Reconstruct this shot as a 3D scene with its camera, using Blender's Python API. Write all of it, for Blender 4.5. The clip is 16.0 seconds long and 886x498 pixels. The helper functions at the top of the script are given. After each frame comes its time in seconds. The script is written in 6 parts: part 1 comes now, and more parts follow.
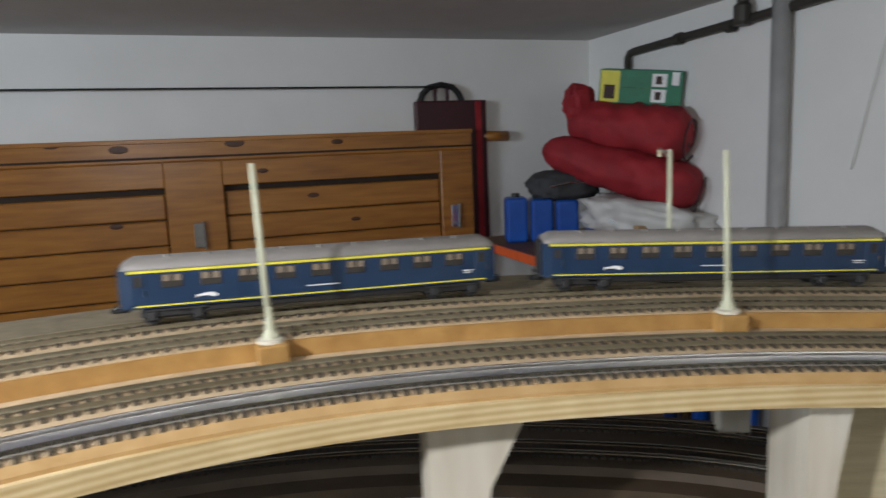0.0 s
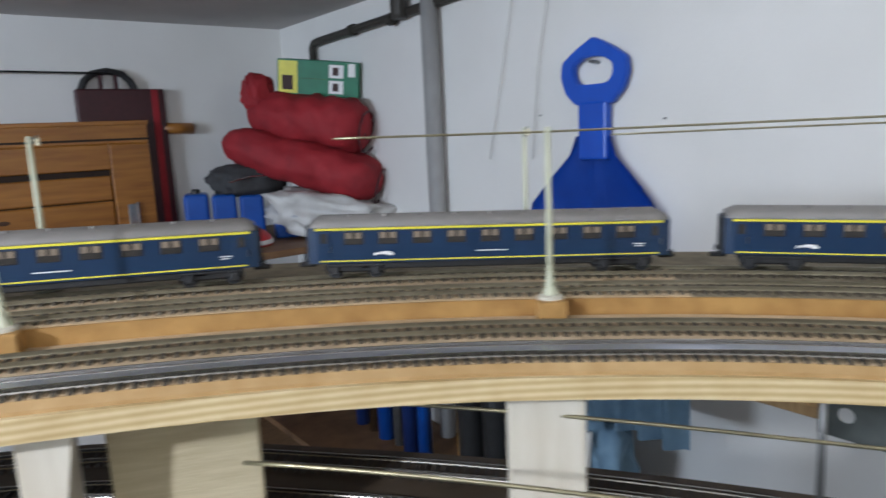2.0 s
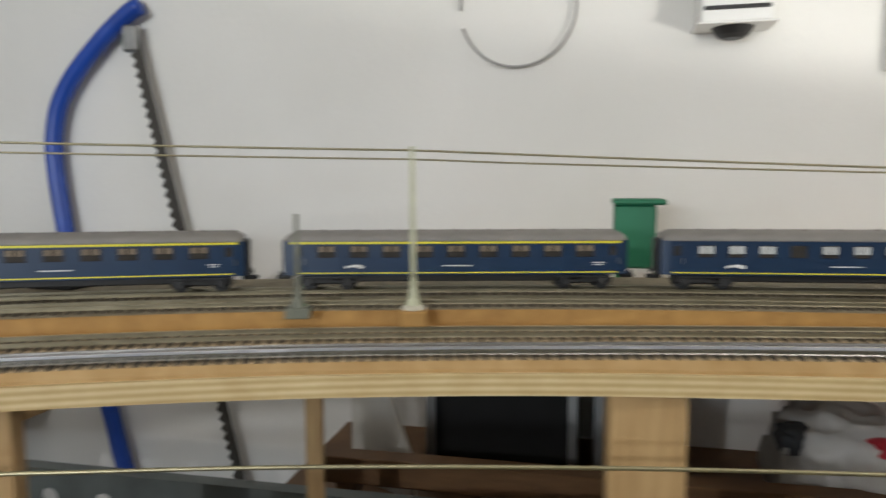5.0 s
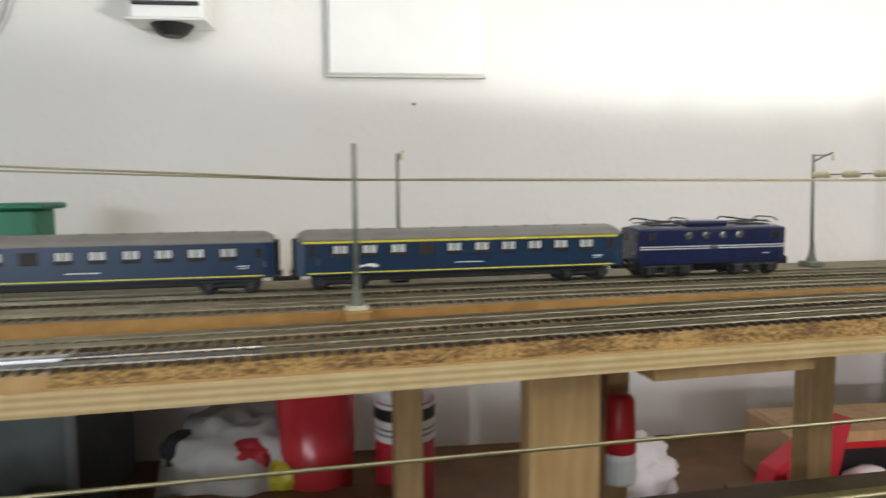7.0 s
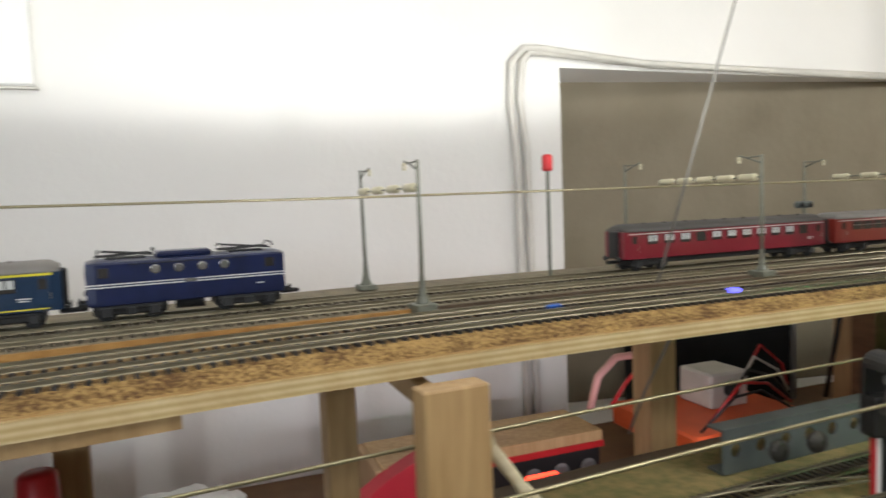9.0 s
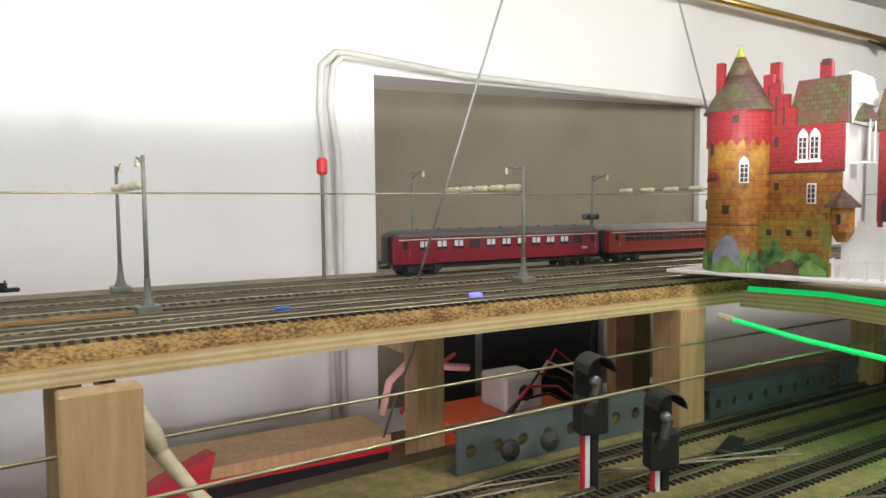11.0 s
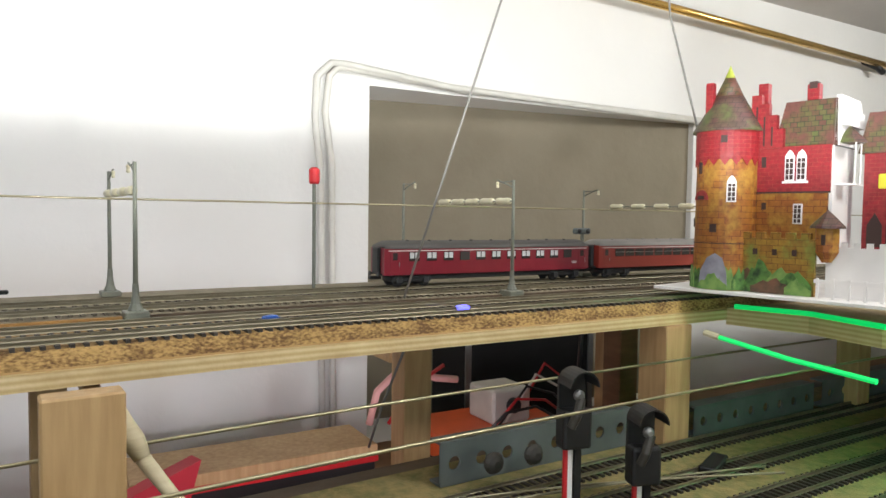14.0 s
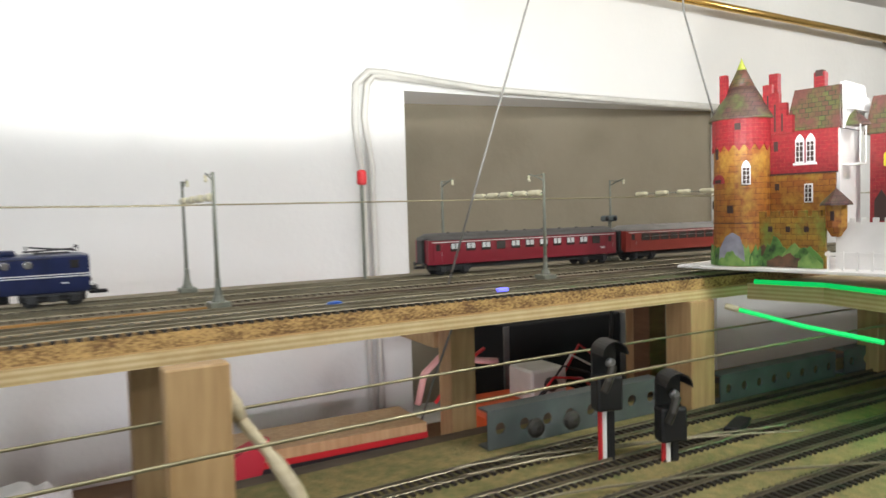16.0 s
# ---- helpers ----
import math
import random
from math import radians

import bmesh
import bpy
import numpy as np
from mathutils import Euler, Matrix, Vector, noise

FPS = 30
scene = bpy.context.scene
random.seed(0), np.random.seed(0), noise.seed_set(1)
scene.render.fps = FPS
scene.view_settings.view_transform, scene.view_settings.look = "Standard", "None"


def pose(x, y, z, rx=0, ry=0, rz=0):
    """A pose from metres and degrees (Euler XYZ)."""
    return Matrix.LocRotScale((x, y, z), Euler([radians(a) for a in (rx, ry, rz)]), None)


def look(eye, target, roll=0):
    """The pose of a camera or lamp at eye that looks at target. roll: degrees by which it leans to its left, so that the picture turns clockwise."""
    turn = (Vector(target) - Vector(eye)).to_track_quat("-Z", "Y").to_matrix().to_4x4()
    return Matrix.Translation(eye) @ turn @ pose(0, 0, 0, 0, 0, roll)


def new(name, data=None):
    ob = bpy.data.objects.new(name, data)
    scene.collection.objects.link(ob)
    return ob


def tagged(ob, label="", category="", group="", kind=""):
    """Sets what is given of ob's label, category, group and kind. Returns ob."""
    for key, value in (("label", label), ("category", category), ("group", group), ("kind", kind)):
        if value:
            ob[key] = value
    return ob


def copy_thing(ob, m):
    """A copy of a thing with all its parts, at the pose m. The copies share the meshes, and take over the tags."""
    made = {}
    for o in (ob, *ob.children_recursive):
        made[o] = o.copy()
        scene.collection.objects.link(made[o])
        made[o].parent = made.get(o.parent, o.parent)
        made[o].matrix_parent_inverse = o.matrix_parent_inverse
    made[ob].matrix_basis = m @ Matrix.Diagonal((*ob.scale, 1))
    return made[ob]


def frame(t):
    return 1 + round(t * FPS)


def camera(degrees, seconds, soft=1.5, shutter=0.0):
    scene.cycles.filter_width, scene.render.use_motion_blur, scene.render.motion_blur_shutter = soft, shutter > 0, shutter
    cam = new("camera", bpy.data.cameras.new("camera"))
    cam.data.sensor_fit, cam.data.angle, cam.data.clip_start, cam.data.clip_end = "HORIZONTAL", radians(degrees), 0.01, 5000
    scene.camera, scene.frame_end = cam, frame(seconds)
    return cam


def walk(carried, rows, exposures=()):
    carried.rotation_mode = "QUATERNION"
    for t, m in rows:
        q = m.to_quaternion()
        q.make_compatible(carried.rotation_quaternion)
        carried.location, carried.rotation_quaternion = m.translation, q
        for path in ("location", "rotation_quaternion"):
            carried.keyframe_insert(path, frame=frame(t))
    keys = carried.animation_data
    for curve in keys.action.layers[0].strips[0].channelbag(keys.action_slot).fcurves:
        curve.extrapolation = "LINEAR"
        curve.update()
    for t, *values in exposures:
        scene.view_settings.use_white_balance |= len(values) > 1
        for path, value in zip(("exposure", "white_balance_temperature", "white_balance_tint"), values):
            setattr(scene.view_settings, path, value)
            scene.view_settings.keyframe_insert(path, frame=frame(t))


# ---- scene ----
cam = camera(65.9, 16.0, shutter=0.5)
PATH = [
    (0, (0.511, 0.24, 1.194), (1.158, 2.109, 0.897), -2.4),
    (0.5, (0.593, 0.231, 1.188), (1.389, 2.041, 0.889), -2.9),
    (1, (0.683, 0.219, 1.178), (1.63, 1.953, 0.869), -2.7),
    (1.5, (0.745, 0.202, 1.171), (1.807, 1.865, 0.843), -2.4),
    (2, (0.807, 0.156, 1.175), (2.002, 1.723, 0.834), -2.6),
    (2.5, (0.857, 0.093, 1.179), (2.182, 1.55, 0.834), -2.5),
    (3, (0.909, 0.01, 1.18), (2.348, 1.356, 0.836), -2.6),
    (3.5, (0.948, -0.074, 1.19), (2.471, 1.181, 0.868), -3.5),
    (4, (1.0, -0.151, 1.176), (2.704, 0.86, 0.902), -2.6),
    (4.5, (1.033, -0.212, 1.147), (2.892, 0.491, 0.93), -0.4),
    (5, (1.059, -0.308, 1.143), (3.004, 0.113, 0.947), -0.3),
    (5.2, (1.067, -0.342, 1.142), (3.03, -0.008, 0.953), -0.3),
    (7.3, (1.132, -0.731, 1.139), (3.104, -1.012, 0.961), -1.0),
    (7.5, (1.149, -0.76, 1.137), (3.117, -1.073, 0.972), -1.5),
    (8, (1.15, -0.828, 1.138), (3.098, -1.255, 0.982), -1.5),
    (8.5, (1.142, -0.901, 1.137), (3.056, -1.461, 0.99), -2.0),
    (9, (1.125, -0.965, 1.136), (2.988, -1.677, 0.993), -2.2),
    (9.5, (1.101, -0.998, 1.141), (2.906, -1.845, 0.98), -1.4),
    (10, (1.089, -1.035, 1.135), (2.863, -1.948, 0.993), -1.7),
    (10.2, (1.082, -1.049, 1.133), (2.843, -1.987, 0.991), -1.4),
    (12.3, (1.076, -1.078, 1.128), (2.799, -2.088, 1.013), -0.1),
    (12.5, (1.076, -1.078, 1.129), (2.804, -2.079, 1.013), -0.2),
    (13, (1.079, -1.077, 1.129), (2.81, -2.073, 1.016), 0.2),
    (13.5, (1.076, -1.074, 1.131), (2.804, -2.076, 1.025), 0.3),
    (14, (1.071, -1.074, 1.131), (2.799, -2.077, 1.034), 0.8),
    (14.5, (1.072, -1.073, 1.129), (2.81, -2.058, 1.034), 0.8),
    (15, (1.074, -1.077, 1.126), (2.812, -2.062, 1.027), 0.8),
    (15.5, (1.072, -1.076, 1.125), (2.812, -2.057, 1.026), 0.7),
    (16, (1.02, -1.034, 1.128), (2.789, -1.96, 1.022), -1.6),
]
walk(cam, [(t, look(eye, target, roll)) for t, eye, target, roll in PATH],
     exposures=[(0.0, -0.78, 6400, 10), (0.5, -0.50, 6100, 10), (1.0, -0.25, 5800, 10), (2.5, -0.28, 6000, 10), (3.5, -0.54, 6200, 9), (4.5, -0.62, 6500, 8), (5.0, -0.62, 6600, 8),
                (7.5, -0.66, 6400, 8), (9.0, -0.66, 6350, 8), (10.0, -0.58, 6250, 8), (12.5, -0.50, 6200, 8), (16.0, -0.47, 6200, 8)])

# ---- world and lights ----
w = bpy.data.worlds.new("world")
scene.world = w
w.use_nodes = True
w.node_tree.nodes["Background"].inputs[0].default_value = (0.75, 0.85, 1.0, 1)
w.node_tree.nodes["Background"].inputs[1].default_value = 0.05


def area_lamp(name, m, sx, sy, watts, colour):
    d = bpy.data.lights.new(name, "AREA")
    d.shape, d.size, d.size_y, d.energy, d.color = "RECTANGLE", sx, sy, watts, colour
    ob = new(name, d)
    ob.matrix_world = m
    return ob


# added weak fill from above, no such fitting known
area_lamp("added_ceiling_fill", pose(-0.25, -0.35, 1.535), 0.9, 0.12, 3.0, (1.0, 0.97, 0.92))
# added fill with no known source, brightens the east wall above the deck
area_lamp("added_wall_fill", look((1.15, -0.35, 1.55), (1.966, -0.35, 1.30)), 2.6, 0.06, 4.2, (1.0, 0.98, 0.95))
area_lamp("window_daylight", look((-2.45, 0.7, 1.40), (1.0, 2.3, 1.15)), 1.2, 0.25, 50.0, (0.80, 0.89, 1.0)).data.spread = math.radians(125)


def bulb(name, place, watts, size, colour):
    d = bpy.data.lights.new(name, "POINT")
    d.energy, d.shadow_soft_size, d.color = watts, size, colour
    new(name, d).location = place


bulb("work_lamp", (0.15, 0.27, 1.35), 27.0, 0.02, (0.97, 0.975, 1.0))
# unseen fill, placed to brighten the castle and lower board from the left
bulb("unseen_castle_fill", (0.95, -1.72, 1.50), 13.0, 0.06, (1.0, 0.97, 0.92))
# added fill for the wall right of the recess, no source known there
bulb("added_corner_fill", (1.25, -2.50, 1.50), 16.0, 0.06, (1.0, 0.97, 0.92))
bulb("green_signal_lamp", (1.33, -1.675, 1.012), 0.19, 0.01, (0.05, 1.0, 0.25))
area_lamp("shelf_led_light", look((1.674, -1.22, 0.885), (1.966, -1.22, 0.96)), 0.6, 0.01, 0.4, (1.0, 0.88, 0.95))
# open-topped lamp standing low, its rim cuts the light off just above the level
d = bpy.data.lights.new("uplighter", "SPOT")
d.energy, d.shadow_soft_size, d.color, d.spot_size, d.spot_blend = 40.0, 0.03, (1.0, 0.985, 0.95), math.radians(157), 0.08
new("uplighter", d).matrix_world = pose(1.10, -1.172, 1.027, 180, 0, 0)

# ---- materials ----
def mat(name, col, rough=0.5, metal=0.0, col2=None, scale=30.0, bump=0.0, bscale=None, stretch=(1, 1, 1), contrast=0.5, spec=None, rand=0.0, coat=0.0):
    m = bpy.data.materials.new(name)
    m.use_nodes = True
    nt = m.node_tree
    b = nt.nodes["Principled BSDF"]
    b.inputs["Roughness"].default_value = rough
    b.inputs["Metallic"].default_value = metal
    if coat:
        b.inputs["Coat Weight"].default_value = coat
    tc = nt.nodes.new("ShaderNodeTexCoord")
    mp = nt.nodes.new("ShaderNodeMapping")
    mp.inputs["Scale"].default_value = stretch
    nt.links.new(tc.outputs["Object"], mp.inputs[0])
    n1 = nt.nodes.new("ShaderNodeTexNoise")
    n1.inputs["Scale"].default_value = scale
    n1.inputs["Detail"].default_value = 5
    nt.links.new(mp.outputs[0], n1.inputs["Vector"])
    n2 = nt.nodes.new("ShaderNodeTexNoise")
    n2.inputs["Scale"].default_value = scale * 0.13
    n2.inputs["Detail"].default_value = 3
    nt.links.new(mp.outputs[0], n2.inputs["Vector"])
    add = nt.nodes.new("ShaderNodeMath")
    add.operation = "MULTIPLY_ADD"
    add.inputs[1].default_value = 0.6
    nt.links.new(n1.outputs[0], add.inputs[0])
    mul = nt.nodes.new("ShaderNodeMath")
    mul.operation = "MULTIPLY"
    mul.inputs[1].default_value = 0.4
    nt.links.new(n2.outputs[0], mul.inputs[0])
    nt.links.new(mul.outputs[0], add.inputs[2])
    ramp = nt.nodes.new("ShaderNodeValToRGB")
    c2 = col2 or tuple(c * 0.82 for c in col)
    ramp.color_ramp.elements[0].position = 0.5 - 0.5 * (1 - contrast) * 0.6
    ramp.color_ramp.elements[1].position = 0.5 + 0.5 * (1 - contrast) * 0.6
    ramp.color_ramp.elements[0].color = (*c2, 1)
    ramp.color_ramp.elements[1].color = (*col, 1)
    nt.links.new(add.outputs[0], ramp.inputs[0])
    out = ramp.outputs[0]
    if rand:
        oi = nt.nodes.new("ShaderNodeObjectInfo")
        hs = nt.nodes.new("ShaderNodeHueSaturation")
        mr = nt.nodes.new("ShaderNodeMapRange")
        mr.inputs[3].default_value, mr.inputs[4].default_value = 1 - rand, 1 + rand
        nt.links.new(oi.outputs["Random"], mr.inputs[0])
        nt.links.new(mr.outputs[0], hs.inputs["Value"])
        nt.links.new(out, hs.inputs["Color"])
        out = hs.outputs[0]
    nt.links.new(out, b.inputs["Base Color"])
    if bump:
        bp = nt.nodes.new("ShaderNodeBump")
        bp.inputs["Strength"].default_value = bump
        bp.inputs["Distance"].default_value = 0.002
        n3 = nt.nodes.new("ShaderNodeTexNoise")
        n3.inputs["Scale"].default_value = bscale or scale * 3
        n3.inputs["Detail"].default_value = 4
        nt.links.new(mp.outputs[0], n3.inputs["Vector"])
        nt.links.new(n3.outputs[0], bp.inputs["Height"])
        nt.links.new(bp.outputs[0], b.inputs["Normal"])
    return m


def glow(name, col, strength):
    m = bpy.data.materials.new(name)
    m.use_nodes = True
    b = m.node_tree.nodes["Principled BSDF"]
    b.inputs["Base Color"].default_value = (*col, 1)
    b.inputs["Emission Color"].default_value = (*col, 1)
    b.inputs["Emission Strength"].default_value = strength
    return m


def layered(name, cols, step):
    """Plywood: thin veneers that follow the height."""
    m = mat(name, cols[0], 0.6, col2=cols[1], scale=60, bump=0.3, stretch=(1, 1, 1))
    nt = m.node_tree
    b = nt.nodes["Principled BSDF"]
    tc = nt.nodes.new("ShaderNodeTexCoord")
    wv = nt.nodes.new("ShaderNodeTexWave")
    wv.wave_type, wv.bands_direction = "BANDS", "Z"
    wv.inputs["Scale"].default_value = 0.314 / step
    wv.inputs["Distortion"].default_value = 0.5
    wv.inputs["Detail Scale"].default_value = 3
    nt.links.new(tc.outputs["Object"], wv.inputs["Vector"])
    mx = nt.nodes.new("ShaderNodeMix")
    mx.data_type = "RGBA"
    mx.blend_type = "MULTIPLY"
    old = b.inputs["Base Color"].links[0].from_socket
    rp = nt.nodes.new("ShaderNodeValToRGB")
    rp.color_ramp.elements[0].color = (*cols[2], 1)
    rp.color_ramp.elements[1].color = (1, 1, 1, 1)
    nt.links.new(wv.outputs[0], rp.inputs[0])
    mx.inputs[0].default_value = 1.0
    nt.links.new(old, mx.inputs[6])
    nt.links.new(rp.outputs[0], mx.inputs[7])
    nt.links.new(mx.outputs[2], b.inputs["Base Color"])
    return m


M = {}
M["wall"] = mat("wall_paint", (0.80, 0.79, 0.76), 0.7, col2=(0.71, 0.70, 0.665), scale=5, bump=0.25, bscale=90, contrast=0.2)
# recess back, much darker than the wall around it
M["niche"] = mat("dark_grey_recess", (0.29, 0.25, 0.18), 0.9, col2=(0.23, 0.195, 0.135), scale=12, bump=0.3, bscale=80)
M["ceil"] = mat("ceiling_paint", (0.55, 0.53, 0.51), 0.8, col2=(0.48, 0.46, 0.45), scale=6, bump=0.25, bscale=70)
M["floor"] = mat("concrete_floor", (0.15, 0.145, 0.135), 0.8, scale=14, bump=0.3)
M["birch"] = layered("birch_plywood", [(0.68, 0.56, 0.33), (0.57, 0.44, 0.235), (0.76, 0.69, 0.55)], 0.0042)
M["ply_face"] = mat("plywood_face", (0.64, 0.57, 0.39), 0.6, col2=(0.50, 0.43, 0.27), scale=26, stretch=(1, 1, 9), bump=0.2)
M["hard"] = mat("orange_board", (0.42, 0.24, 0.070), 0.65, col2=(0.28, 0.145, 0.038), scale=70, bump=0.3)
M["tan"] = mat("tan_board_edge", (0.46, 0.305, 0.135), 0.7, col2=(0.35, 0.21, 0.075), scale=70, bump=0.3)
M["bedtop"] = mat("dusty_grey_brown_board", (0.25, 0.21, 0.14), 0.8, col2=(0.15, 0.125, 0.08), scale=90, bump=0.4)
M["clearred"] = mat("translucent_red_plastic", (0.62, 0.05, 0.06), 0.25, col2=(0.50, 0.03, 0.04), scale=20)
M["beige"] = mat("beige_board", (0.58, 0.45, 0.29), 0.75, col2=(0.46, 0.34, 0.20), scale=80, bump=0.3)
M["chip"] = mat("particle_board", (0.47, 0.30, 0.105), 0.8, col2=(0.13, 0.065, 0.02), scale=620, bump=0.8, bscale=300, contrast=0.7, stretch=(1, 0.55, 1.1))
M["pine"] = mat("pine", (0.50, 0.34, 0.165), 0.55, col2=(0.35, 0.215, 0.09), scale=24, stretch=(7, 7, 0.7), bump=0.15)
M["pale"] = mat("pale_painted_wood", (0.74, 0.70, 0.60), 0.6, col2=(0.62, 0.57, 0.46), scale=20, stretch=(5, 5, 0.6), bump=0.15)
M["brownwood"] = mat("brown_wood", (0.20, 0.105, 0.045), 0.6, col2=(0.12, 0.06, 0.025), scale=22, stretch=(1, 1, 6), bump=0.2)
M["doorwood"] = mat("varnished_pine", (0.45, 0.19, 0.032), 0.33, col2=(0.21, 0.075, 0.014), scale=9, stretch=(0.7, 4, 7), bump=0.1, contrast=0.3)
M["knot"] = mat("wood_knot", (0.07, 0.025, 0.01), 0.4, scale=60)
M["groove"] = mat("dark_groove", (0.03, 0.015, 0.008), 0.8)
M["rail"] = mat("nickel_rail", (0.62, 0.61, 0.58), 0.22, 1.0, col2=(0.45, 0.43, 0.38), scale=40)
M["strip"] = mat("polished_metal_strip", (0.82, 0.84, 0.93), 0.32, 1.0, col2=(0.70, 0.72, 0.82), scale=30)
M["rail_old"] = mat("dull_rail", (0.29, 0.26, 0.18), 0.38, 0.7, col2=(0.18, 0.155, 0.10), scale=50)
M["sleep"] = mat("sleeper_plastic", (0.040, 0.032, 0.026), 0.6, col2=(0.022, 0.018, 0.015), scale=120, rand=0.25)
M["sleep_old"] = mat("weathered_sleeper", (0.10, 0.082, 0.055), 0.75, col2=(0.055, 0.045, 0.03), scale=120, rand=0.3)
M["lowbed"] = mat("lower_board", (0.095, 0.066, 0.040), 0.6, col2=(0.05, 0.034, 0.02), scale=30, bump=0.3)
M["cork"] = mat("cork_bed", (0.29, 0.22, 0.09), 0.8, col2=(0.12, 0.125, 0.04), scale=120, bump=0.5)
M["mast_pale"] = mat("pale_green_mast", (0.54, 0.55, 0.41), 0.5, col2=(0.42, 0.43, 0.30), scale=80)
M["mast"] = mat("grey_green_mast", (0.19, 0.20, 0.155), 0.45, col2=(0.12, 0.125, 0.10), scale=90)
M["plaster"] = mat("white_filler", (0.56, 0.53, 0.43), 0.8, scale=90, bump=0.4)
M["brass"] = mat("dull_brass_wire", (0.42, 0.38, 0.24), 0.35, 0.8, col2=(0.30, 0.27, 0.17), scale=60)
M["gold"] = mat("polished_brass", (0.80, 0.52, 0.16), 0.25, 0.9, scale=20)
M["steel"] = mat("grey_steel", (0.30, 0.31, 0.31), 0.4, 0.7, col2=(0.22, 0.22, 0.22), scale=30)
M["girder"] = mat("grey_painted_girder", (0.15, 0.17, 0.165), 0.5, 0.2, col2=(0.085, 0.10, 0.095), scale=25, bump=0.1)
M["ceramic"] = mat("cream_insulator", (0.70, 0.65, 0.45), 0.35, scale=50)
M["loco"] = mat("loco_blue", (0.006, 0.011, 0.042), 0.32, col2=(0.010, 0.018, 0.078), scale=50, coat=0.3)
M["coach"] = mat("coach_blue", (0.012, 0.036, 0.085), 0.34, col2=(0.009, 0.027, 0.066), scale=40, coat=0.2)
M["roof"] = mat("coach_roof_grey", (0.235, 0.22, 0.205), 0.55, col2=(0.18, 0.17, 0.158), scale=40)
M["red"] = mat("coach_red", (0.21, 0.014, 0.026), 0.35, col2=(0.165, 0.010, 0.019), scale=40, coat=0.2)
M["redb"] = mat("coach_orange_red", (0.27, 0.036, 0.026), 0.35, col2=(0.215, 0.027, 0.019), scale=40, coat=0.2)
M["roofd"] = mat("dark_roof", (0.07, 0.065, 0.06), 0.6, scale=40)
M["black"] = mat("black_plastic", (0.014, 0.014, 0.015), 0.5, col2=(0.009, 0.009, 0.009), scale=50)
M["under"] = mat("bogie_dark_grey", (0.014, 0.014, 0.015), 0.6, col2=(0.009, 0.009, 0.009), scale=60)
M["bogie"] = mat("bogie_grey", (0.028, 0.029, 0.031), 0.5, col2=(0.015, 0.015, 0.016), scale=60)
M["matte"] = mat("matte_black_interior", (0.006, 0.006, 0.0065), 0.95, col2=(0.004, 0.004, 0.004), scale=40)
M["yellow"] = mat("yellow_line", (0.75, 0.68, 0.05), 0.4, scale=40)
M["white"] = mat("white_paint", (0.80, 0.80, 0.78), 0.45, col2=(0.74, 0.74, 0.72), scale=20)
M["window"] = mat("dark_window_pane", (0.03, 0.028, 0.026), 0.12, col2=(0.05, 0.045, 0.04), scale=60)
M["pale_pane"] = mat("pale_window_blind", (0.62, 0.64, 0.64), 0.3, scale=40)
M["curtain"] = mat("brown_curtain", (0.22, 0.17, 0.12), 0.8, scale=60)
M["chrome"] = mat("chrome", (0.75, 0.75, 0.75), 0.15, 1.0, scale=30)
M["blue"] = mat("blue_plastic", (0.014, 0.090, 0.52), 0.36, col2=(0.012, 0.072, 0.44), scale=20)
M["bluecan"] = mat("blue_canister", (0.010, 0.09, 0.42), 0.3, col2=(0.008, 0.06, 0.30), scale=14)
M["sawblue"] = mat("saw_frame_blue", (0.014, 0.070, 0.40), 0.35, col2=(0.010, 0.052, 0.31), scale=20)
M["cloth_red"] = mat("red_nylon", (0.34, 0.015, 0.022), 0.75, col2=(0.20, 0.008, 0.013), scale=16, bump=1.0, bscale=34)
M["cloth_dark"] = mat("dark_grey_cloth", (0.05, 0.052, 0.055), 0.8, col2=(0.03, 0.03, 0.032), scale=20, bump=0.8, bscale=40)
M["sheet"] = mat("white_plastic_bag", (0.62, 0.61, 0.58), 0.45, col2=(0.42, 0.41, 0.39), scale=14, bump=0.9, bscale=40)
M["maroon"] = mat("maroon_leatherette", (0.055, 0.010, 0.014), 0.4, col2=(0.035, 0.006, 0.009), scale=60, bump=0.3)
M["green"] = mat("green_card", (0.02, 0.20, 0.10), 0.5, col2=(0.015, 0.14, 0.07), scale=20)
M["greenpl"] = mat("bright_green_plastic", (0.03, 0.42, 0.12), 0.35, scale=40)
M["pipe"] = mat("dark_iron_pipe", (0.055, 0.05, 0.042), 0.5, 0.3, scale=30)
M["pipegrey"] = mat("grey_paint_pipe", (0.36, 0.355, 0.345), 0.5, col2=(0.29, 0.285, 0.275), scale=16)
M["cable"] = mat("white_cable", (0.66, 0.64, 0.58), 0.5, scale=30)
M["pinkcable"] = mat("pink_cable", (0.75, 0.40, 0.36), 0.5, scale=30)
M["redplastic"] = mat("red_plastic", (0.55, 0.02, 0.025), 0.4, scale=30)
M["redpaper"] = mat("red_paper", (0.48, 0.018, 0.035), 0.55, scale=20)
M["card"] = mat("brown_card", (0.42, 0.28, 0.15), 0.8, scale=30)
M["lightblue"] = mat("light_blue_cloth", (0.25, 0.39, 0.51), 0.8, col2=(0.16, 0.27, 0.38), scale=26, bump=0.4)
M["magenta"] = mat("magenta_cloth", (0.34, 0.03, 0.14), 0.7, scale=20)
M["navy"] = mat("navy_binder", (0.012, 0.035, 0.16), 0.5, scale=20)
M["string"] = mat("grey_string", (0.22, 0.21, 0.19), 0.8, scale=80)


